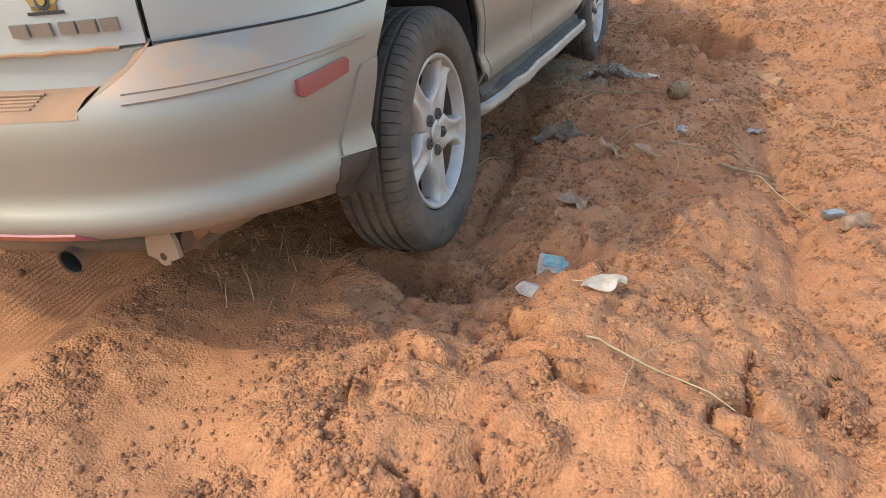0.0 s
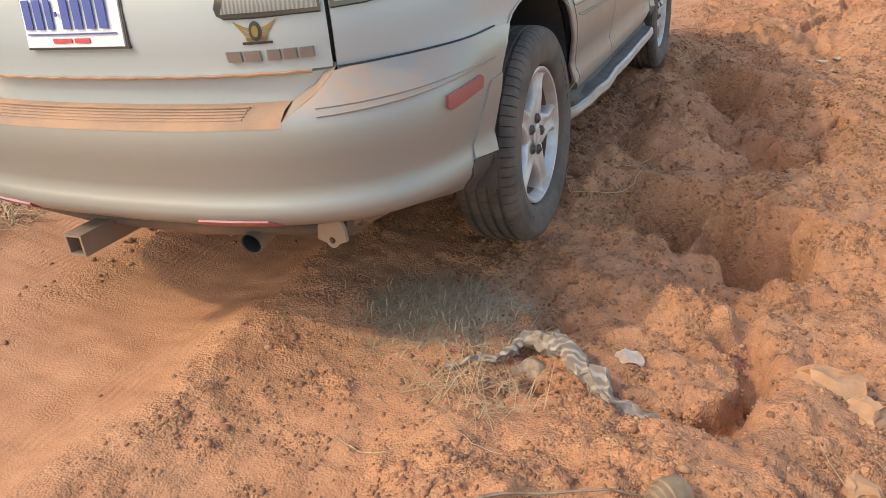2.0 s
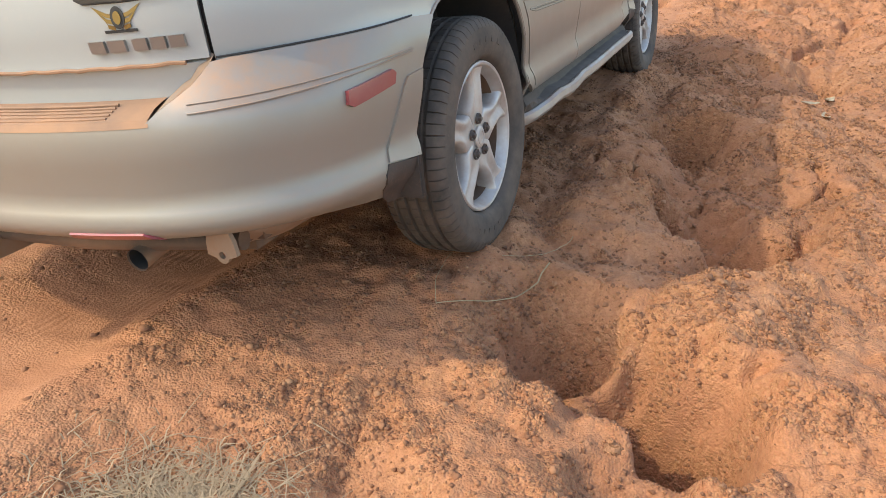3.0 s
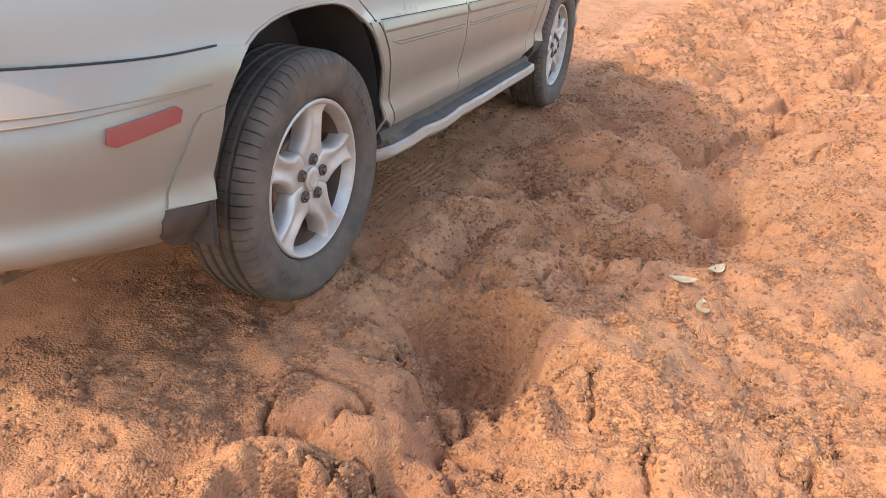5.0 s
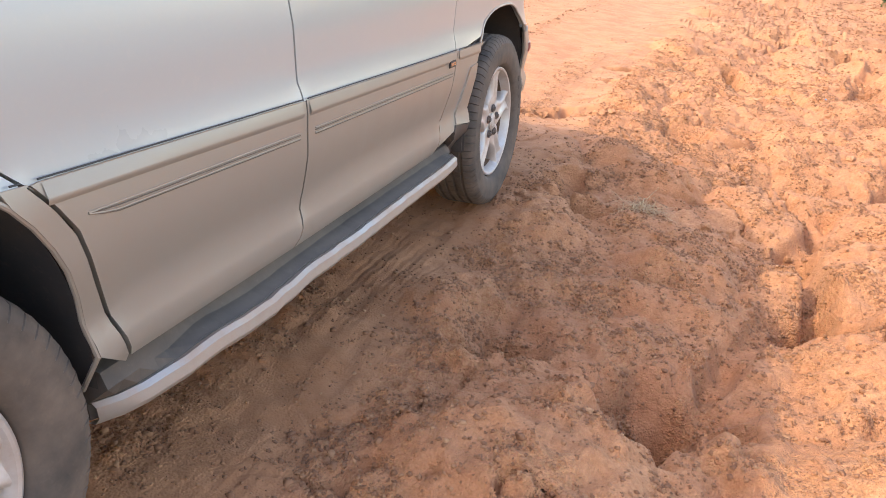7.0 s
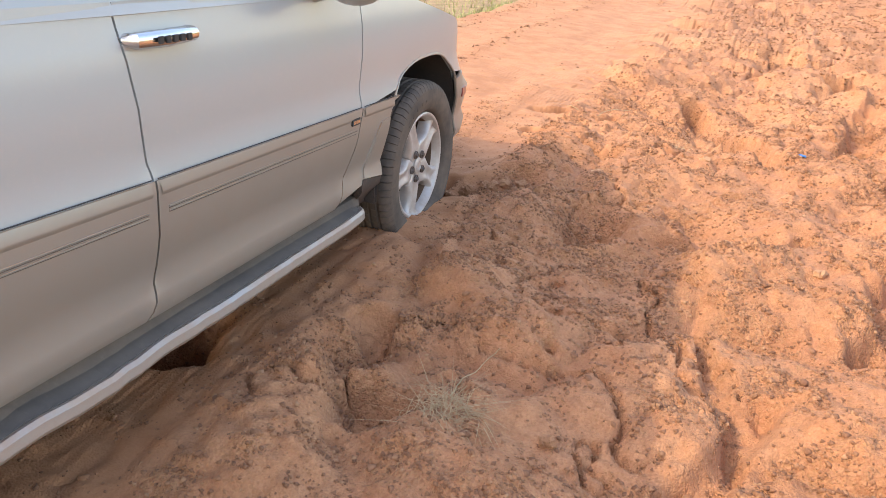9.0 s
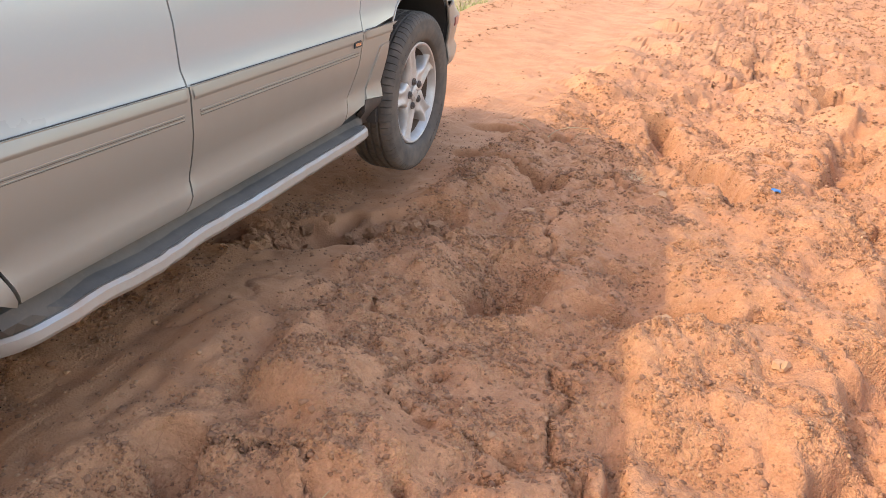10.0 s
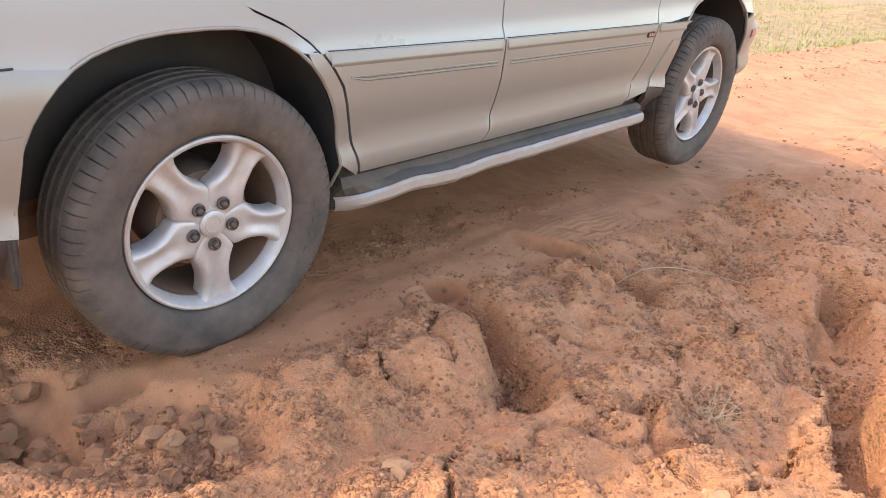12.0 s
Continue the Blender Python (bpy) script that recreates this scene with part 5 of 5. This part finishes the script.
def sheet(w, l, n, amount, scale, seed, lift=0.01, thick=0.003):
    """A crumpled piece of paper, film or cloth, with some thickness."""
    bm = bmesh.new()
    bmesh.ops.create_grid(bm, x_segments=n, y_segments=n, size=0.5)
    for v in bm.verts:
        v.co.x *= w
        v.co.y *= l
    crumple(bm, amount, scale, seed)
    low = min(v.co.z for v in bm.verts)
    for v in bm.verts:
        v.co.z += lift - low * 0.8
    bmesh.ops.solidify(bm, geom=bm.faces, thickness=thick)
    return bm


def stone(r, seed, flat=0.7, sub=3):
    bm = bmesh.new()
    bmesh.ops.create_icosphere(bm, subdivisions=sub, radius=r)
    crumple(bm, r * 0.55, 1.1 / r, seed)
    crumple(bm, r * 0.32, 3.0 / r, seed + 5)
    crumple(bm, r * 0.12, 8.0 / r, seed + 6)
    for v in bm.verts:
        v.co.z = v.co.z * flat + r * flat * 0.35
    return bm


def rod(x0, y0, x1, y1, r, bend, seed, lift=0.006):
    """A twig lying over the ground from one point to another, in the world's own space."""
    q = random.Random(seed)
    pts = []
    for k in range(13):
        t = k / 12
        s = math.sin(t * math.pi) * bend + q.uniform(-1, 1) * bend * 0.12
        l = math.hypot(x1 - x0, y1 - y0)
        x, y = x0 + (x1 - x0) * t - (y1 - y0) / l * s, y0 + (y1 - y0) * t + (x1 - x0) / l * s
        pts.append([x, y, ground_at(x, y) + r + lift])
    for i in range(4):
        for k in range(1, 12):
            pts[k][2] = max(pts[k][2], (pts[k - 1][2] + pts[k + 1][2]) / 2)
    bm = bmesh.new()
    return tube(bm, pts, [r * 0.65 * (1 - 0.5 * k / 12) for k in range(13)], 6)


def twig(x0, y0, x1, y1, r, bend, seed, label, mat=None):
    return tagged(part("twig", rod(x0, y0, x1, y1, r, bend, seed), mat or TWIG, None), label, "twig", "dry twigs and stalks on the ground")


# the striped sack, twisted into a rope at one end and caught in the gully
def build_sack():
    line = ((-0.86, 3.68), (-0.74, 3.78), (-0.68, 3.86), (-0.61, 3.88), (-0.50, 3.80), (-0.39, 3.71), (-0.29, 3.72), (-0.20, 3.73))
    size = (0.006, 0.012, 0.024, 0.034, 0.032, 0.018, 0.010, 0.006)
    pts = [(x, y, ground_at(x, y) * 0.4 + 0.05 + s * 0.9) for (x, y), s in zip(line, size)]
    fine_pts, fine_r = [], []
    for k in range(50):
        t = k / 49 * (len(pts) - 1)
        i = min(int(t), len(pts) - 2)
        f = t - i
        fine_pts.append(Vector(pts[i]).lerp(Vector(pts[i + 1]), f))
        fine_r.append(size[i] + (size[i + 1] - size[i]) * f)
    bm = bmesh.new()
    tube(bm, fine_pts, fine_r, 22)
    crumple(bm, 0.022, 12, 3)
    crumple(bm, 0.016, 42, 8)
    crumple(bm, 0.006, 110, 9)
    return tagged(part("sack", bm, SACK, None), "crumpled striped grey sack half buried in the gully", "sack")


build_sack()
thing("cloth_scrap", sheet(0.09, 0.07, 14, 0.03, 20, 2), CLOTH, -0.64, 3.79, 30, "grey cloth scrap lying under the torn sack", "cloth", sink=0.005)
thing("plastic_wrapper", sheet(0.075, 0.05, 14, 0.022, 22, 4), FILM, -0.40, 3.93, 20, "clear dusty plastic wrapper caught in a hollow", "wrapper", sink=0.005)
# ribbed bottle top lying on its side
bm = bmesh.new()
revolve(bm, [(0.012, 0.045), (0.018, 0.045), (0.020, 0.034), (0.028, 0.030), (0.030, 0.020), (0.034, 0.018), (0.036, 0.006), (0.040, 0.003), (0.041, -0.012), (0.038, -0.02), (0.036, -0.04), (0.028, -0.045), (0.012, -0.046), (0.011, 0.043)], 28)
for v in bm.verts:
    v.co = Vector((v.co.x, v.co.y, v.co.z + 0.036))
thing("plastic_pot", bm, PLASTIC, -0.22, 3.32, 230, "small ribbed brown plastic pot lying on its side", "pot", sink=0.004)
twig(-0.64, 3.11, -0.26, 3.34, 0.007, 0.012, 5, "long brown stick lying beside a plastic pot")
bm = bmesh.new()
rp = [Vector((0.020 * math.cos(a), 0.020 * math.sin(a), 0.005)) for a in [k * math.tau / 24 for k in range(25)]]
tube(bm, rp, 0.0042, 8, False)
thing("rubber_ring", bm, RUBBER, -0.94, 2.91, 0, "small black rubber ring on the track", "ring")
bm = bmesh.new()
tube(bm, [(0.085 * math.cos(a), 0.055 * math.sin(a), 0.02 + 0.02 * math.sin(a * 2)) for a in [0.3 + k * 0.28 for k in range(11)]], [0.006 + 0.010 * math.sin(k / 10 * math.pi) for k in range(11)], 12)
crumple(bm, 0.022, 20, 6)
crumple(bm, 0.010, 50, 7)
thing("leather_scrap", bm, LEATHER, -0.61, 2.75, 20, "stiff curled dark leather scrap", "scrap")
thing("clod", stone(0.05, 21), LEATHER, -0.56, 2.79, 0, "dark crumbling clod beside a leather scrap", "clod", "clods", 0.015)
bm = sheet(0.16, 0.055, 18, 0.035, 18, 9, thick=0.012)
crumple(bm, 0.012, 40, 4)
thing("bark_piece", bm, BARK, -0.35, 2.64, -35, "broken strip of pale dry bark", "bark", sink=0.012)
thing("bark_piece", sheet(0.10, 0.04, 12, 0.02, 22, 10, thick=0.008), BARK, -0.24, 2.58, -50, "curled strip of grey bark", "bark", sink=0.004)
thing("foil_scrap", sheet(0.035, 0.045, 10, 0.02, 40, 11), TIN, -0.15, 2.83, 10, "crumpled bluish foil scrap", "foil")
thing("cloth_scrap", sheet(0.065, 0.085, 16, 0.035, 26, 12), CLOTH, -0.40, 2.14, 60, "dirty grey-brown cloth scrap on the soil", "cloth", sink=0.008)
# cigarette-size packet, open, and folded paper
bm = box(bmesh.new(), -0.045, 0.045, -0.055, 0.055, 0.0, 0.016, 0.003)
crumple(bm, 0.006, 25, 3)
o = thing("packet", bm, PAPER, -0.39, 1.83, 12, "crushed white and teal cardboard packet", "packet", smooth_it=False, tilt=(14, 8))
part("print_panel", box(bmesh.new(), 0.012, 0.042, -0.05, 0.05, 0.0165, 0.0185), TEAL, o, "teal printed panel")
part("print_panel", box(bmesh.new(), -0.03, 0.005, 0.0, 0.045, 0.0165, 0.0185), TEAL, o)
thing("paper_scrap", sheet(0.10, 0.06, 14, 0.03, 20, 14), PAPER, -0.22, 1.58, 30, "folded dirty white paper scrap", "paper")
thing("paper_scrap", sheet(0.06, 0.05, 10, 0.015, 24, 15), PAPER, -0.40, 1.60, 30, "small torn paper scrap", "paper")
bm = box(bmesh.new(), -0.035, 0.035, -0.02, 0.02, 0.0, 0.022, 0.004)
thing("tin_box", bm, TIN, 0.37, 2.39, 35, "small scuffed tin box", "tin", smooth_it=False)
bm = bmesh.new()
revolve(bm, [(0.001, -0.05), (0.028, -0.05), (0.030, -0.045), (0.037, 0.05), (0.039, 0.052), (0.036, 0.052), (0.027, -0.044)], 28)
for v in bm.verts:
    v.co.z += 0.034
bmesh.ops.scale(bm, vec=(0.75, 0.75, 0.75), verts=bm.verts)
thing("paper_cup", bm, CLOTH, 0.42, 2.32, 40, "dirty tan paper cup lying on its side", "cup")
thing("paper_scrap", sheet(0.025, 0.03, 8, 0.015, 30, 16), PAPER, 0.19, 2.61, 0, "small white paper scrap", "paper")
thing("paper_scrap", sheet(0.022, 0.02, 8, 0.012, 30, 17), PAPER, -0.07, 3.23, 0, "small white paper scrap", "paper")
thing("paper_scrap", sheet(0.024, 0.012, 8, 0.01, 30, 18), PAPER, 0.0, 3.26, 0, "small white paper scrap", "paper")
thing("foil_scrap", sheet(0.04, 0.03, 10, 0.02, 40, 19), TIN, 0.12, 3.13, 40, "crumpled silver foil scrap", "foil")
bm = bmesh.new()
tube(bm, [Vector((0.03 * math.cos(a), 0.024 * math.sin(a), 0.006)) for a in [k * math.tau / 20 for k in range(21)]], 0.004, 6, False)
thing("plastic_loop", bm, RED, -0.28, 3.07, 0, "small faded red plastic loop", "loop")
thing("plastic_scrap", sheet(0.035, 0.03, 10, 0.012, 40, 20), BLUE, 0.58, 13.36, 20, "small blue plastic scrap", "plastic")
thing("shell", sheet(0.07, 0.04, 10, 0.02, 22, 22, thick=0.006), PALE, 0.50, 6.46, 40, "pale broken shell half sunk in soil", "shell")
for k, (x, y, t) in enumerate(((0.10, 7.40, 20), (0.18, 7.30, 100), (0.19, 7.56, 60))):
    bm = bmesh.new()
    bmesh.ops.create_grid(bm, x_segments=10, y_segments=4, size=0.5)
    for v in bm.verts:
        u = v.co.x * 2
        v.co = Vector((v.co.x * 0.095, v.co.y * 0.042 * max(0.02, 1 - u * u), 0.006 + 0.02 * u * u * (0.3 + 0.2 * k) + abs(v.co.y) * 0.01))
    bmesh.ops.solidify(bm, geom=bm.faces, thickness=0.0012)
    thing("dry_leaf", bm, DRYLEAF, x, y, t, "fallen dry curled leaf", "leaf", "fallen leaves")

# twigs and stalks
TW = ((-0.20, 2.71, 0.20, 2.60, 0.006, 0.02), (0.00, 2.57, 0.19, 2.60, 0.012, -0.01), (0.10, 2.60, 0.33, 2.38, 0.004, 0.03), (-0.28, 2.93, -0.12, 2.45, 0.003, 0.04), (-0.37, 2.74, -0.22, 2.90, 0.004, 0.02),
      (-0.18, 3.02, -0.10, 2.60, 0.003, -0.03), (0.02, 2.90, 0.10, 2.62, 0.003, 0.02), (-0.70, 2.93, -0.52, 2.72, 0.003, 0.01), (-0.85, 2.35, -0.78, 2.75, 0.004, 0.02), (-0.92, 2.28, -0.90, 2.62, 0.005, 0.01),
      (-1.20, 2.55, -1.14, 2.80, 0.003, 0.03), (-0.62, 5.28, -0.82, 4.86, 0.004, 0.05), (-0.82, 4.86, -0.90, 5.15, 0.002, 0.02), (-0.60, 5.5, -0.75, 5.2, 0.002, 0.03), (-0.62, 8.36, -0.32, 8.42, 0.002, 0.02),
      (-0.72, 8.0, -0.55, 8.15, 0.002, 0.06), (-0.72, 13.96, -0.42, 14.42, 0.004, 0.04), (-0.70, 14.0, -0.48, 14.1, 0.003, -0.04), (-0.92, 14.08, -0.72, 13.92, 0.003, 0.03), (-0.34, 10.55, -0.30, 10.85, 0.003, 0.02),
      (-0.98, 1.52, -0.80, 1.95, 0.002, 0.05), (-0.5, 1.5, -0.42, 1.7, 0.002, 0.03), (-0.2, 1.35, 0.12, 1.25, 0.004, 0.01), (-0.1, 1.2, 0.05, 1.5, 0.002, 0.05))
for k, (a, b, c, d, r, e) in enumerate(TW):
    twig(a, b, c, d, r, e, 100 + k, "thin dry stalk lying on the soil" if r < 0.0045 else "dry brown twig lying on the soil", STRAW if r < 0.0045 else TWIG)


q = random.Random(77)
for k in range(26):
    x, y, a, l = q.uniform(-0.95, 0.55), q.uniform(1.9, 3.6), q.uniform(0, math.pi), q.uniform(0.06, 0.2)
    twig(x, y, x + l * math.cos(a), y + l * math.sin(a), q.uniform(0.0014, 0.0026), q.uniform(-0.03, 0.03), 300 + k, "thin dry stalk lying among the litter", STRAW if k % 3 else TWIG)


# pale stones, knobs of hard soil and loose clods
for k, (x, y, r) in enumerate(((0.10, 4.02, 0.085), (0.20, 3.93, 0.05), (0.16, 3.62, 0.04), (0.28, 11.87, 0.035), (0.25, 3.45, 0.03), (0.58, 2.75, 0.03), (0.45, 5.9, 0.03), (0.92, 10.78, 0.10), (0.99, 10.70, 0.06), (0.86, 10.88, 0.05),
                               (0.55, 10.2, 0.04), (0.72, 8.8, 0.035), (-0.38, 12.62, 0.038), (0.05, 12.9, 0.045), (0.62, 11.8, 0.03), (0.10, 13.05, 0.03))):
    thing("stone", stone(r, 30 + k, 0.65), PALE, x, y, 40 * k, "pale weathered lump of hard laterite", "stone", "pale stones", r * 0.5)
base = [part("clod", stone(1.0, 60 + k, 0.8), CLOD, None) for k in range(6)]
for b in base:
    tagged(b, "loose dry clod of broken orange earth", "clod", "clods")
q = random.Random(5)
for k in range(150):
    if k < 95:  # the churned trough behind the wheel
        t = q.random()
        x, y = -1.35 + 0.62 * t + q.gauss(0, 0.09), 11.95 + 0.45 * t + q.gauss(0, 0.09)
        r = 0.010 + 0.026 * q.random() ** 2
    elif k < 125:
        x, y, r = q.uniform(-0.95, 0.7), q.uniform(12.3, 14.8), 0.008 + 0.018 * q.random() ** 2
    else:
        x, y, r = q.uniform(-0.7, 1.0), q.uniform(2.0, 11.5), 0.010 + 0.020 * q.random() ** 2
    b = base[k % 6]
    m = pose(x, y, ground_at(x, y) - r * 0.15, q.uniform(-30, 30), q.uniform(-30, 30), q.uniform(0, 360))
    if k < 6:
        o = b
        o.matrix_basis = m @ Matrix.Diagonal((r, r, r, 1))
    else:
        o = b.copy()
        scene.collection.objects.link(o)
        o.matrix_basis = m @ Matrix.Diagonal((r, r, r, 1))


def blades(name, x, y, length, width, lean, mat, label, category):
    """Grass or straw: one bent blade at each place, all in one mesh."""
    n = len(x)
    z = height(x, y)
    a = rng.uniform(0, math.tau, n)
    l = length * (0.5 + rng.random(n))
    d = lean * (0.3 + rng.random(n))
    rows = []
    for f, w in ((0.0, 1.0), (0.5, 0.8), (1.0, 0.1)):
        cx, cy, cz = x + np.cos(a) * l * d * f * f, y + np.sin(a) * l * d * f * f, z + l * f * np.sqrt(np.maximum(0.02, 1 - np.minimum(0.98, (d * f) ** 2)))
        for s in (-1, 1):
            rows.append(np.stack([cx - s * np.sin(a) * width * w, cy + s * np.cos(a) * width * w, cz], -1))
    v = np.stack(rows, 1).reshape(-1, 3)
    b = np.arange(n)[:, None] * 6
    f = np.stack([np.concatenate([b, b + 1, b + 3, b + 2], 1), np.concatenate([b + 2, b + 3, b + 5, b + 4], 1)], 1).reshape(-1, 4)
    me = bpy.data.meshes.new(name)
    me.vertices.add(len(v))
    me.vertices.foreach_set("co", v.astype(np.float32).ravel())
    me.loops.add(f.size)
    me.loops.foreach_set("vertex_index", f.astype(np.int32).ravel())
    me.polygons.add(len(f))
    me.polygons.foreach_set("loop_start", np.arange(0, f.size, 4, dtype=np.int32))
    me.update(calc_edges=True)
    me.materials.append(mat)
    return tagged(new(name, me), label, category, kind="stuff")


def blade_build(dark, light, worn=(0.44, 0.31, 0.17)):
    def build(tree, b):
        g = tree.nodes.new("ShaderNodeNewGeometry")
        n = noise_of(tree, 0.7, 3)
        c = ramp(tree, g.outputs["Random Per Island"], (0.0, dark), (1.0, light))
        tree.links.new(mix(tree, ramp(tree, n, (0.35, 0.0), (0.65, 0.6)), c, worn), b.inputs["Base Color"])
    return build


FIELD_GRASS = material("field_grass", blade_build((0.16, 0.17, 0.05), (0.36, 0.35, 0.12), (0.36, 0.33, 0.15)), Roughness=0.8)
DRY_GRASS = material("dry_grass", blade_build((0.26, 0.17, 0.085), (0.44, 0.31, 0.17)), Roughness=0.85)
DUNG = material("chopped_grass", blade_build((0.26, 0.19, 0.11), (0.46, 0.34, 0.21), (0.36, 0.25, 0.15)), Roughness=0.9)
STRAWY = material("chopped_straw", blade_build((0.30, 0.18, 0.09), (0.54, 0.37, 0.20)), Roughness=0.85)
n = 26000
gx, gy = -3.05 - 9 * rng.random(n) ** 1.7, rng.uniform(11, 42, n)
k = gx < -3.15 + 0.25 * vnoise(gx, gy, 1.1, 5)
blades("field_grass", gx[k], gy[k], 0.09, 0.006, 0.9, FIELD_GRASS, "short yellow-green grass of the field beside the track", "grass")
n = 30000
gx, gy = -2.75 - 6.0 * rng.random(n) ** 1.4, rng.uniform(1.5, 13, n)
k = vnoise(gx, gy, 1.3, 7) > -0.2
blades("bank_grass", gx[k], gy[k], 0.07, 0.004, 1.5, DRY_GRASS, "dry trampled grass on the roadside bank", "grass")
n = 2600
blades("straw_tuft", rng.normal(-0.99, 0.12, n), rng.normal(3.98, 0.10, n), 0.042, 0.0018, 2.6, DUNG, "flattened patch of dry straw beside the gully", "straw")
n = 260
blades("straw_tuft", rng.normal(-1.22, 0.12, n), rng.normal(1.6, 0.12, n), 0.10, 0.0013, 2.4, STRAWY, "loose dry stalks in a hollow of the track", "straw")
n = 220
blades("straw_tuft", rng.normal(-0.34, 0.05, n), rng.normal(10.5, 0.04, n), 0.06, 0.0012, 2.4, STRAWY, "small tuft of dry straw near a hole", "straw")
blades("straw_tuft", rng.normal(-0.72, 0.09, 160), rng.normal(3.62, 0.07, 160), 0.09, 0.0012, 2.4, STRAWY, "dry straw beside the torn sack", "straw")
blades("straw_tuft", rng.normal(-0.07, 0.03, 60), rng.normal(13.46, 0.03, 60), 0.07, 0.0012, 2.0, STRAWY, "few dry stalks on a hummock", "straw")


# green scrub on the bank to the right
def leaf_build(tree, b):
    g = tree.nodes.new("ShaderNodeNewGeometry")
    tree.links.new(ramp(tree, g.outputs["Random Per Island"], (0.0, (0.035, 0.07, 0.012)), (0.6, (0.07, 0.13, 0.025)), (1.0, (0.14, 0.2, 0.05))), b.inputs["Base Color"])


LEAF = material("green_leaf", leaf_build, Roughness=0.55)


def build_shrub(x, y, size, seed):
    q = random.Random(seed)
    root = tagged(new("shrub"), "leafy green shrub on the bank beside the track", "shrub", "scrub on the bank")
    root.location = (x, y, ground_at(x, y))
    tips = []
    for k in range(7):
        a = k * math.tau / 7 + q.uniform(-0.3, 0.3)
        reach, up = size * q.uniform(0.35, 0.8), size * q.uniform(0.5, 0.95)
        pts = [(0, 0, -0.02), (reach * 0.3 * math.cos(a), reach * 0.3 * math.sin(a), up * 0.45), (reach * math.cos(a), reach * math.sin(a), up)]
        part("limb", tube(bmesh.new(), pts, (0.014, 0.009, 0.004), 6), TWIG, root)
        for f in (0.45, 0.65, 0.85, 1.0):
            i, g = (0, f / 0.5) if f < 0.5 else (1, (f - 0.5) / 0.5)
            tips.append(Vector(pts[i]).lerp(Vector(pts[i + 1]), g))
    vs, fs = [], []
    for c in tips:
        for j in range(70):
            p = c + Vector((q.gauss(0, 1), q.gauss(0, 1), q.gauss(0, 0.8))) * size * 0.16
            p.z = max(p.z, 0.02)
            d = Vector((q.uniform(-1, 1), q.uniform(-1, 1), q.uniform(-0.3, 0.9))).normalized()
            s = d.orthogonal().normalized()
            l, w = q.uniform(0.03, 0.06), q.uniform(0.010, 0.020)
            i = len(vs)
            up = d.cross(s) * 0.006
            vs += [p, p + d * l * 0.5 + s * w + up, p + d * l, p + d * l * 0.5 - s * w + up]
            fs.append((i, i + 1, i + 2, i + 3))
    obj("crown", vs, fs, LEAF, root)


for k, (x, y, s) in enumerate(((2.55, 15.4, 0.55), (2.75, 16.6, 0.6), (2.6, 17.9, 0.5), (2.9, 19.0, 0.65), (2.45, 20.3, 0.45), (3.4, 15.8, 0.7), (3.5, 17.4, 0.8), (2.2, 21.6, 0.4), (3.2, 22.0, 0.8), (2.75, 14.4, 0.45))):
    build_shrub(x, y, s, 200 + k)


# ---- what moves ----
CAR_ROWS = [
    (0.0, -1.610, 1.911, -0.023, 1.23, -2.74, -5.68),
    (0.5, -1.644, 2.655, 0.059, 1.02, -3.68, -10.79),
    (1.0, -1.662, 3.439, 0.007, 0.78, 0.49, -4.81),
    (1.5, -1.665, 4.069, 0.000, 0.47, 0.08, -0.51),
    (2.0, -1.681, 4.489, 0.022, 0.47, -0.04, -6.96),
    (2.5, -1.678, 4.811, 0.036, 0.11, 1.27, -7.55),
    (3.0, -1.672, 5.296, -0.026, 0.14, -0.27, -9.57),
    (3.5, -1.683, 5.686, -0.011, 1.67, 0.98, -8.22),
    (3.7, -1.704, 5.751, -0.015, 1.90, 0.40, -7.60),
    (5.5, -1.766, 7.009, 0.139, 0.50, -0.70, -1.30),
    (6.0, -1.760, 7.009, 0.159, 0.97, -0.50, -0.29),
    (6.5, -1.781, 7.193, 0.196, 0.80, -0.90, 0.70),
    (7.0, -1.801, 7.622, 0.169, 0.74, -1.14, -2.49),
    (7.5, -1.807, 8.056, 0.155, 0.80, -0.80, -0.10),
    (9.3, -1.802, 9.471, 0.114, 1.30, -2.50, 0.60),
    (9.5, -1.823, 9.759, 0.180, 1.84, -2.18, 0.69),
    (10.0, -1.794, 10.195, 0.147, 2.17, 1.28, 0.34),
    (10.5, -1.867, 10.826, 0.129, 1.36, 0.19, 1.28),
    (11.0, -1.881, 11.413, 0.217, 1.55, -2.46, -0.50),
    (11.5, -1.905, 11.998, 0.128, 1.90, 2.70, 2.20),
    (12.0, -1.962, 12.623, 0.109, 1.10, 2.36, 0.47),
]
SPIN = 0.355  # rolling radius


def motions():
    walk(car, [(t, pose(x, y, z, pitch, roll, yaw)) for t, x, y, z, yaw, pitch, roll in CAR_ROWS])
    ts = [r[0] for r in CAR_ROWS]
    steps = [0.2 * k for k in range(61)]
    for (wx, wy), wheel in zip(WHEEL_AT, wheels):
        rows = []
        for t in steps:
            x, y, z, yaw, pitch, roll = [float(np.interp(t, ts, [r[k] for r in CAR_ROWS])) for k in range(1, 7)]
            foot = pose(x, y, z, pitch, roll, yaw) @ Vector((wx, wy, 0))
            most = 0.006 if wx > 0 else 0.14
            lift = max(-0.006, min(most, ground_at(foot.x, foot.y) - foot.z))
            rows.append((t, pose(wx, wy, 0.36 + lift, 0, 0, 0) @ Matrix.Rotation(-(y - 2.0) / SPIN + PHASE[wy > 1], 4, "X")))
        walk(wheel, rows)


PHASE = (radians(25), radians(-31))
motions()
